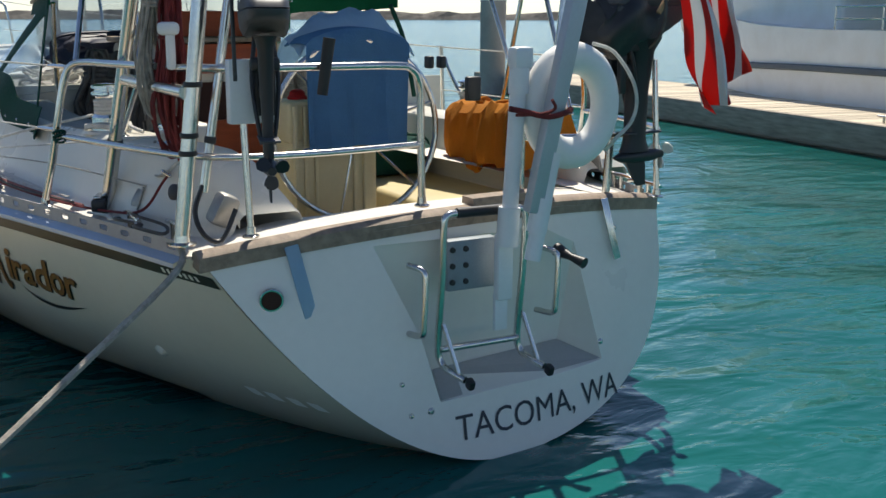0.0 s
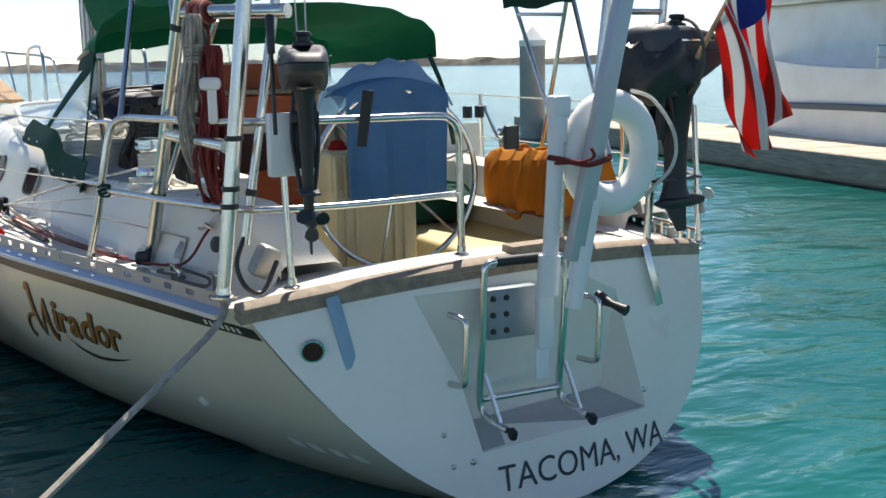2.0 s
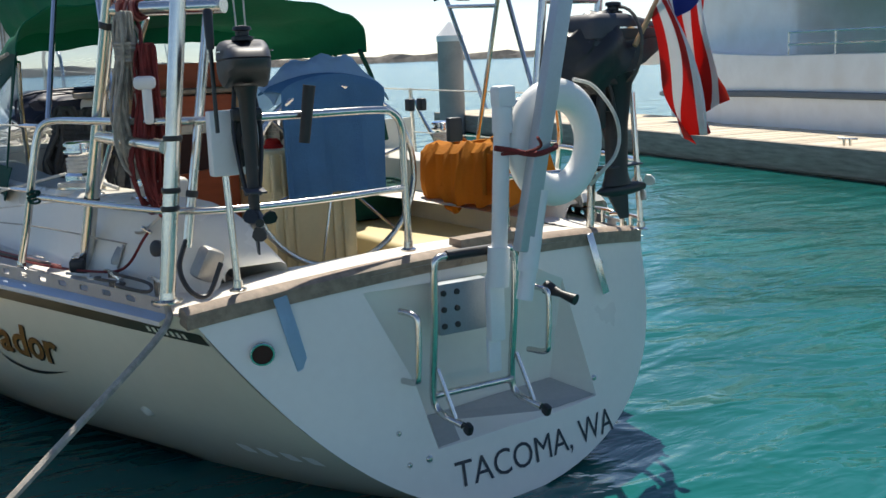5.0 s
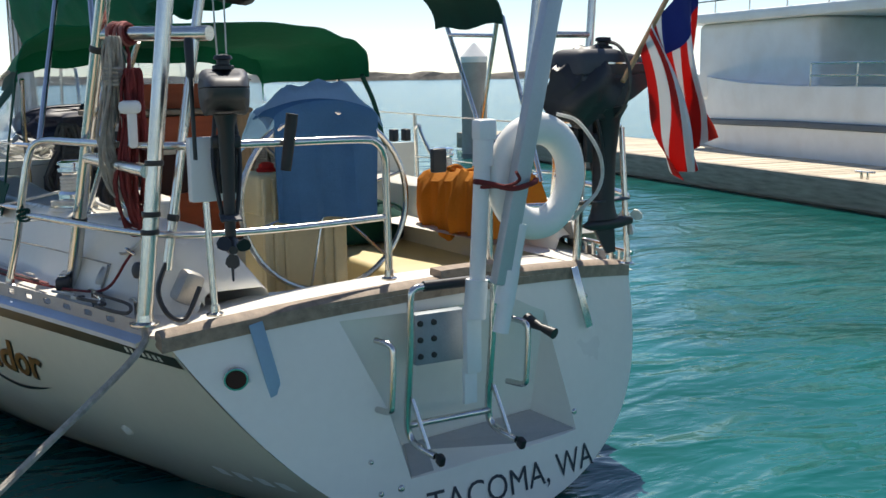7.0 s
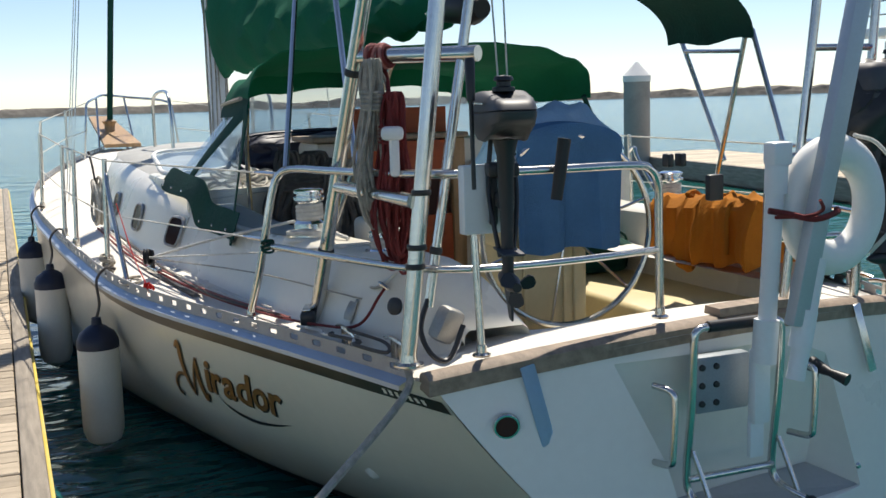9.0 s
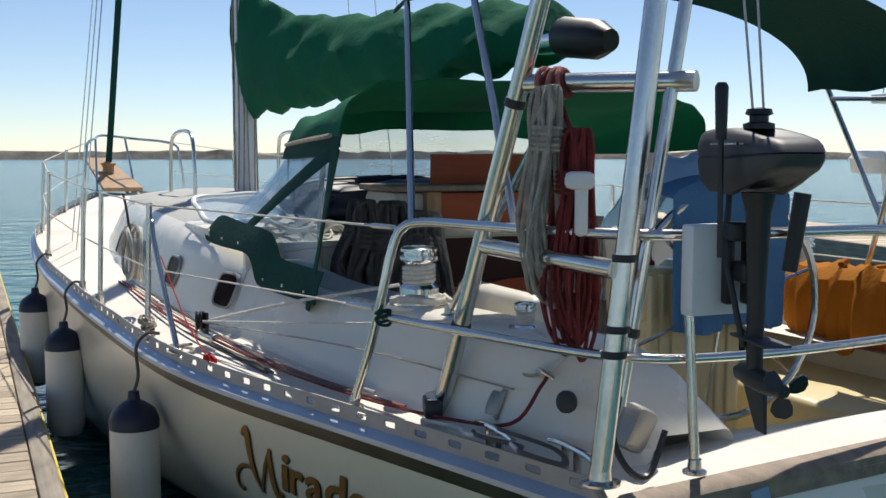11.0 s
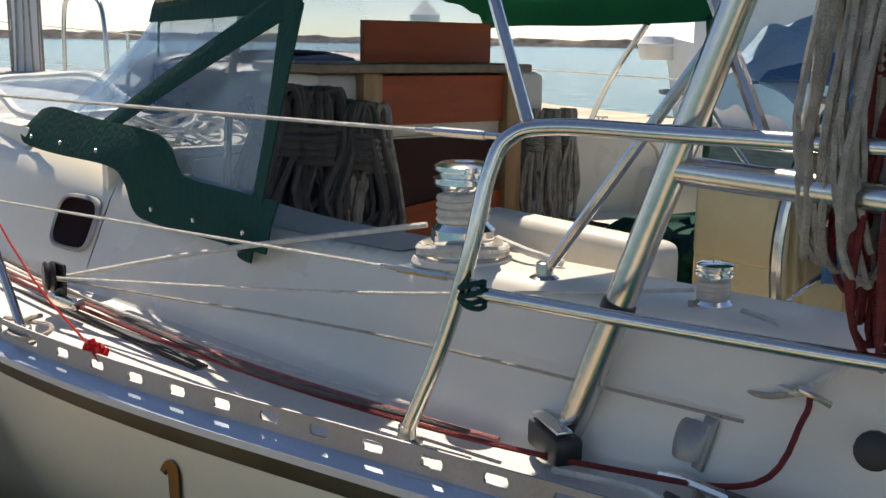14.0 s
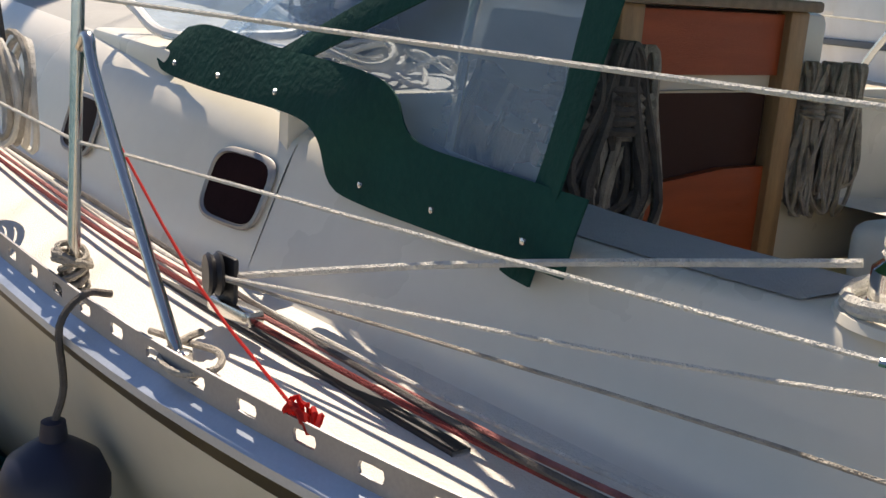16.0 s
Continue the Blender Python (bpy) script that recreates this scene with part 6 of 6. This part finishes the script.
line("winch_tail", "white rope tail looped round the winch base", [(-1.0 + 0.092 * math.cos(a), 1.30 + 0.092 * math.sin(a), 1.388 + 0.006 * math.sin(2 * a) + 0.009 * a / 6.28) for a in [0.5 * k for k in range(26)]] + [(-0.93, 1.18, 1.40), (-0.90, 1.10, 1.385)], 0.0085, WHITEROPE, 3)
line("winch_tail", "grey cord hanging slack from the small winch to the eye", [(-0.94, 0.74, 1.385), (-0.975, 0.70, 1.33), (-0.985, 0.63, 1.285), (-0.985, 0.55, 1.275), (-0.965, 0.49, 1.292)], 0.0055, GREYROPE, 5)
line("winch_tail", "white rope end looped over the coaming by the eye", [(-0.90, 0.66, 1.378), (-0.915, 0.58, 1.372), (-0.945, 0.54, 1.33), (-0.955, 0.57, 1.30), (-0.965, 0.53, 1.29), (-0.968, 0.49, 1.295), (-0.93, 0.44, 1.345)], 0.0065, WHITEROPE, 5)
e = thing("cord_tie", "dark green cord tied round the rail joint", "cord", (-1.262, 0.948, 1.398))
random.seed(41)
for i in range(4):
    bm = bmesh.new()
    tube(bm, [(-1.262 + 0.021 * math.cos(a) + random.uniform(-0.003, 0.003), 0.948 + 0.021 * math.sin(a), 1.385 + 0.010 * i + 0.008 * math.sin(a + i)) for a in [6.28318 * k / 12 for k in range(12)]], 0.005, 5, True)
    part("turn", bm, DKGREEN, e)
hose = thing("hose_coil", "white hose coil hung on the lifeline", "hose", (-1.665, 3.2, 1.42))
random.seed(71)
for k in range(6):
    bm = bmesh.new()
    r0 = 0.105 + random.uniform(-0.012, 0.008)
    ox = -1.675 + 0.012 * (k - 2.5)
    tube(bm, [(ox + 0.008 * math.sin(2 * a + k), 3.2 + r0 * math.cos(a), 1.425 - 0.01 * (k % 3) + 1.15 * r0 * math.sin(a)) for a in [6.28318 * j / 22 for j in range(22)]], 0.008, 6, True)
    part("loop", bm, WHITEROPE if k % 3 else GREYROPE, hose)
bm = bmesh.new()
tube(bm, smooth_path([(-1.69, 3.2, 1.53), (-1.70, 3.2, 1.62), (-1.715, 3.2, 1.70)], 4), 0.006, 6)
part("lanyard", bm, DARKROPE, hose)
knot = thing("rope_knot", "brown rope turns knotted round the stanchion foot", "rope", (-1.70, 2.62, 1.16))
foot_at = hull_point(2.62, sheer(2.62), 0, -1)
random.seed(61)
for k in range(7):
    bm = bmesh.new()
    r0, z0 = random.uniform(0.022, 0.036), sheer(2.62) + 0.02 + 0.011 * k
    tube(bm, [(foot_at.x + 0.045 + r0 * math.cos(a), 2.62 + r0 * math.sin(a), z0 + random.uniform(-0.003, 0.003) + 0.012 * math.sin(a + k)) for a in [6.28318 * j / 14 for j in range(14)]], 0.0065, 6, True)
    part("turn", bm, GREYROPE, knot)
line("rope_end", "brown rope loop lying by the brace foot", [(-1.66, 2.30, 1.122), (-1.63, 2.22, 1.125), (-1.60, 2.14, 1.128), (-1.63, 2.08, 1.125), (-1.68, 2.10, 1.118), (-1.69, 2.17, 1.12), (-1.64, 2.20, 1.135), (-1.59, 2.24, 1.13)], 0.0065, GREYROPE, 5)
# eye strap and shackle where the red line turns, spare line on the quarter
bm = bmesh.new()
tube(bm, smooth_path([(-0.955, 0.52, 1.285), (-0.975, 0.50, 1.30), (-0.985, 0.47, 1.302), (-0.965, 0.44, 1.285)], 4), 0.006, 8)
part("eye_strap", bm, STEEL, boat, "stainless eye strap")
line("spare_line", "dark spare line tangled round the quarter cleats", [(-1.12, 0.62, 1.115), (-1.16, 0.50, 1.135), (-1.09, 0.40, 1.125), (-1.14, 0.30, 1.14), (-1.06, 0.22, 1.12), (-1.02, 0.34, 1.125), (-1.10, 0.46, 1.15), (-1.06, 0.60, 1.125)], 0.0065, DARKROPE, 5)
line("spare_line", "pale line end lying on the quarter", [(-1.20, 0.80, 1.115), (-1.15, 0.66, 1.12), (-1.17, 0.55, 1.13), (-1.10, 0.48, 1.125), (-1.12, 0.36, 1.13)], 0.006, WHITEROPE, 5)
line("sheet", "grey line along the coaming", [(-1.55, 2.3, 1.21), (-1.25, 1.3, 1.25), (-1.03, 0.55, 1.24)], 0.0035, GREYROPE, 4)

# deck hatch with an open white frame on the cabin roof
hatch = new("roof_hatch")
hatch.parent = boat
hatch["label"] = "white framed roof hatch standing open"
bm = bmesh.new()
box(bm, (-1.34, 3.10, 1.44), (-0.90, 3.72, 1.53), 0.02)
part("base", bm, GEL, hatch)
bm = bmesh.new()
c = [(-1.33, 3.14, 1.55), (-0.95, 3.14, 1.57), (-0.95, 3.56, 1.68), (-1.33, 3.56, 1.66)]
cc = []
for i in range(4):
    a, b = Vector(c[i]), Vector(c[(i + 1) % 4])
    cc += [a.lerp(b, 0.14), a.lerp(b, 0.5), a.lerp(b, 0.86)]
tube(bm, smooth_path(cc + [cc[0]], 4)[:-1], 0.014, 8, True)
part("frame", bm, FOAM, hatch)
bm = bmesh.new()
v = [bm.verts.new(p) for p in c]
bm.faces.new(v)
pn = part("pane", bm, CLEAR, hatch, "clear hatch pane", False)
pn.visible_shadow = False


# ---- docks, piling, neighbour, breakwater, water ----
NEAR = thing("dock", "weathered grey plank finger dock", "dock", (-3.75, -9.0, DOCK_Z), "", "structure")
FARM = pose(6.55, -8.0, DOCK_Z, 0, 0, -8.7)
FAR = thing("dock", "plank dock coloured brighter as sunlit, with steel cleats", "dock", (6.55, -8.0, DOCK_Z), "", "structure")
FAR.rotation_euler = (0, 0, radians(-8.7))
for e, width, length in ((NEAR, 1.66, 26.0), (FAR, 2.3, 26.0)):
    for x in (0.0, width - 0.09):
        bm = bmesh.new()
        box(bm, (x, 0, -0.34), (x + 0.09, length, 0.0), 0.012)
        part("side_timber", bm, DOCKSIDE, e, "", True, True)
    bm = bmesh.new()
    box(bm, (0.12, 0.05, -0.75), (width - 0.12, length - 0.05, -0.06))
    part("float", bm, CONCRETE, e, "grey concrete float", False, True)
    bm = bmesh.new()
    box(bm, (0, -0.067, -0.016), (width - 0.19, 0.067, 0.016), 0.005, 0, 1)
    me = bpy.data.meshes.new("plank")
    bm.to_mesh(me)
    bm.free()
    me.materials.append(PLANK if e is NEAR else LITPLANK)
    for i in range(int(length / 0.142)):
        ob = new("plank", me)
        ob.parent = e
        ob.location = (0.095, 0.08 + i * 0.142, -0.016 + random.uniform(-0.003, 0.003))
        ob.rotation_euler = (0, 0, random.uniform(-0.003, 0.003))
bm = bmesh.new()
box(bm, (1.66, 0, -0.12), (1.676, 26.0, -0.035), 0.004)
part("edge_strip", bm, mat("faded_yellow_strip", (0.62, 0.47, 0.06), 0.6, 0, 0.15, 3.0, 0.1, 40, (0.4, 0.36, 0.26), 0.5), NEAR, "faded yellow rubbing strip", True, True)
for y in (13.4, 19.5):
    c = FARM @ Vector((0.25, y, 0.0))
    ct = thing("dock_cleat", "grey steel dock cleat", "cleat", tuple(c), "dock cleats")
    bm = bmesh.new()
    tube(bm, smooth_path([c + Vector((0.0, -0.14, 0.085)), c + Vector((0, -0.06, 0.08)), c + Vector((0, 0.06, 0.08)), c + Vector((0, 0.14, 0.085))], 4), 0.016, 8)
    part("horn", bm, STEEL, ct)
    for d in (-0.045, 0.045):
        bm = bmesh.new()
        tube(bm, [c + Vector((0, d, 0)), c + Vector((0, d, 0.08))], 0.018, 8)
        part("leg", bm, STEEL, ct)
pile = thing("dock_piling", "grey concrete piling with a white cone cap", "piling", (10.05, 16.2, 0))
bm = bmesh.new()
lathe(bm, (10.05, 16.2, -1), [(0.27, 0), (0.27, 3.22)], 20)
part("shaft", bm, CONCRETE, pile)
bm = bmesh.new()
lathe(bm, (10.05, 16.2, 2.16), [(0.285, 0), (0.285, 0.12), (0.03, 0.40)], 20)
part("cap", bm, FOAM, pile, "white cone cap")

# neighbouring motor vessel beyond the far dock
ship = thing("motor_yacht", "large white motor yacht with grey rub rail beyond the dock", "motor yacht", (11.3, 4.0, 0))
SHIP = pose(11.2, 12.6, 0, 0, 0, -8.7)
bm = bmesh.new()
rows = []
for i in range(25):
    u = i / 24
    y = 0.6 - 16 * u
    hb = 1.9 * min(1, (u * 4.0 + 0.02)) ** 0.55
    zs = 1.68 + 0.35 * max(0, 1 - u * 3) ** 1.5
    rows.append([(2.0 - hb * k, y - (1 - z / zs) * 0.5 * max(0, 1 - u * 4), z) for k, z in ((0.0, -0.3), (0.7, -0.3), (0.9, 0.1), (0.96, 0.6), (0.985, 0.95), (1.0, zs))] + [(2.0, y, zs)])
loft(bm, rows)
bm.transform(SHIP)
part("hull", bm, WHITEPAINT, ship, "white hull")
bm = bmesh.new()
rows = []
for i in range(25):
    u = i / 24
    y = 0.6 - 16 * u
    hb = 1.9 * min(1, (u * 4.0 + 0.02)) ** 0.55
    zs = 1.12 - 0.15 * max(0, 1 - u * 3) ** 1.5
    rows.append([(2.0 - hb - 0.01, y, zs - 0.05), (2.0 - hb - 0.05, y, zs - 0.03), (2.0 - hb - 0.05, y, zs + 0.03), (2.0 - hb - 0.01, y, zs + 0.05)])
loft(bm, rows)
bm.transform(SHIP)
part("rub_rail", bm, mat("grey_rubber", (0.10, 0.12, 0.14), 0.6), ship, "grey rub rail")
bm = bmesh.new()
box(bm, (0.55, -4.6, 1.4), (3.5, -1.5, 2.72), 0.10, 0, 3)
bm.transform(SHIP)
part("deckhouse", bm, WHITEPAINT, ship, "white deckhouse")
bm = bmesh.new()
box(bm, (0.35, -9.9, 2.72), (3.8, -1.0, 2.88), 0.03)
bm.transform(SHIP)
part("boat_deck", bm, WHITEPAINT, ship, "white boat deck with an overhang")
bm = bmesh.new()
box(bm, (0.9, -9.2, 1.4), (3.2, -6.4, 2.74), 0.10, 0, 3)
bm.transform(SHIP)
part("after_house", bm, FENDER, ship, "cream after deckhouse")
for y0 in (-6.9, -7.7, -8.5):
    w = new("window")
    w.parent = ship
    w.location = -ship.location
    bm = bmesh.new()
    box(bm, (0.88, y0 - 0.28, 1.95), (0.91, y0 + 0.28, 2.4), 0.01)
    bm.transform(SHIP)
    part("pane", bm, TINTED, w, "dark pane", True, True)
    bm = bmesh.new()
    for a, b in (((0.87, y0 - 0.32, 1.91), (0.92, y0 + 0.32, 1.95)), ((0.87, y0 - 0.32, 2.4), (0.92, y0 + 0.32, 2.44)), ((0.87, y0 - 0.32, 1.95), (0.92, y0 - 0.28, 2.4)), ((0.87, y0 + 0.28, 1.95), (0.92, y0 + 0.32, 2.4))):
        box(bm, a, b)
    bm.transform(SHIP)
    part("frame", bm, ALU, w, "", False, True)
for k, (x, z0, y0, y1, h) in enumerate(((0.2, 1.66, -14.5, -4.9, 0.35), (0.45, 2.86, -9.6, -1.2, 0.45))):
    for z in (h, h * 0.5):
        bm = bmesh.new()
        tube(bm, [(x, y0, z0 + z), (x, (y0 + y1) / 2, z0 + z), (x, y1, z0 + z)], 0.016, 6)
        bm.transform(SHIP)
        part("rail", bm, STEEL, ship)
    n = int((y1 - y0) / 0.9)
    for i in range(n + 1):
        y = y0 + (y1 - y0) * i / n
        bm = bmesh.new()
        tube(bm, [(x, y, z0), (x, y, z0 + h)], 0.014, 6)
        bm.transform(SHIP)
        part("rail_post", bm, STEEL, ship)

bm = bmesh.new()
lathe(bm, (1.05, -0.15, 1.55), [(0.30, 0), (0.34, 0.06), (0.36, 0.22), (0.38, 0.24), (0.38, 0.27), (0.35, 0.30), (0.30, 0.40), (0.10, 0.43)], 24)
bm.transform(SHIP)
part("raft_canister", bm, WHITEPAINT, ship, "white raft canister on the foredeck")

# breakwater, far shore
random.seed(12)
bm = bmesh.new()
rows = []
for i in range(260):
    a = radians(-75 + 160 * i / 259)
    d = 330 + 60 * math.sin(a * 1.5) + (-110 if a < -0.25 else 0) * min(1, (-a - 0.25) * 1.2)
    x, y = -2 + d * math.sin(a), d * math.cos(a)
    h = 2.7 + 0.5 * noise.noise(Vector((i * 0.21, 0, 0))) + 0.5 * random.uniform(-1, 1) + (1.2 if a < -0.2 else 0)
    dx, dy = math.sin(a), math.cos(a)
    rows.append([(x - dx * 5, y - dy * 5, -0.5), (x - dx * 3 + random.uniform(-.5, .5), y - dy * 3, h * 0.45), (x - dx * 1.5, y - dy * 1.5, h * random.uniform(0.75, 1.0)), (x, y, h), (x + dx * 4, y + dy * 4, -0.5)])
loft(bm, rows)
b = part("breakwater", bm, ROCK, None, "", False)
tagged(b, "long dark rubble breakwater across the harbour mouth", "breakwater", "", "stuff")

bm = bmesh.new()
R = [0.0, 3, 6, 12, 25, 60, 150, 400, 1200, 3500]
for a, c in zip(R, R[1:]):
    n = 48
    for i in range(n):
        t0, t1 = 6.28318 * i / n, 6.28318 * (i + 1) / n
        if a == 0:
            bm.faces.new([bm.verts.new((c * math.cos(t), c * math.sin(t), 0)) for t in (t0, t1)] + [bm.verts.new((0, 0, 0))])
        else:
            bm.faces.new([bm.verts.new((r * math.cos(t), r * math.sin(t), 0)) for r, t in ((a, t0), (c, t0), (c, t1), (a, t1))])
bmesh.ops.remove_doubles(bm, verts=bm.verts, dist=0.001)
w = part("water", bm, WATER, None, "", False)
w.location.z = WATER_Z
tagged(w, "rippled teal-green harbour water", "water", "", "structure")
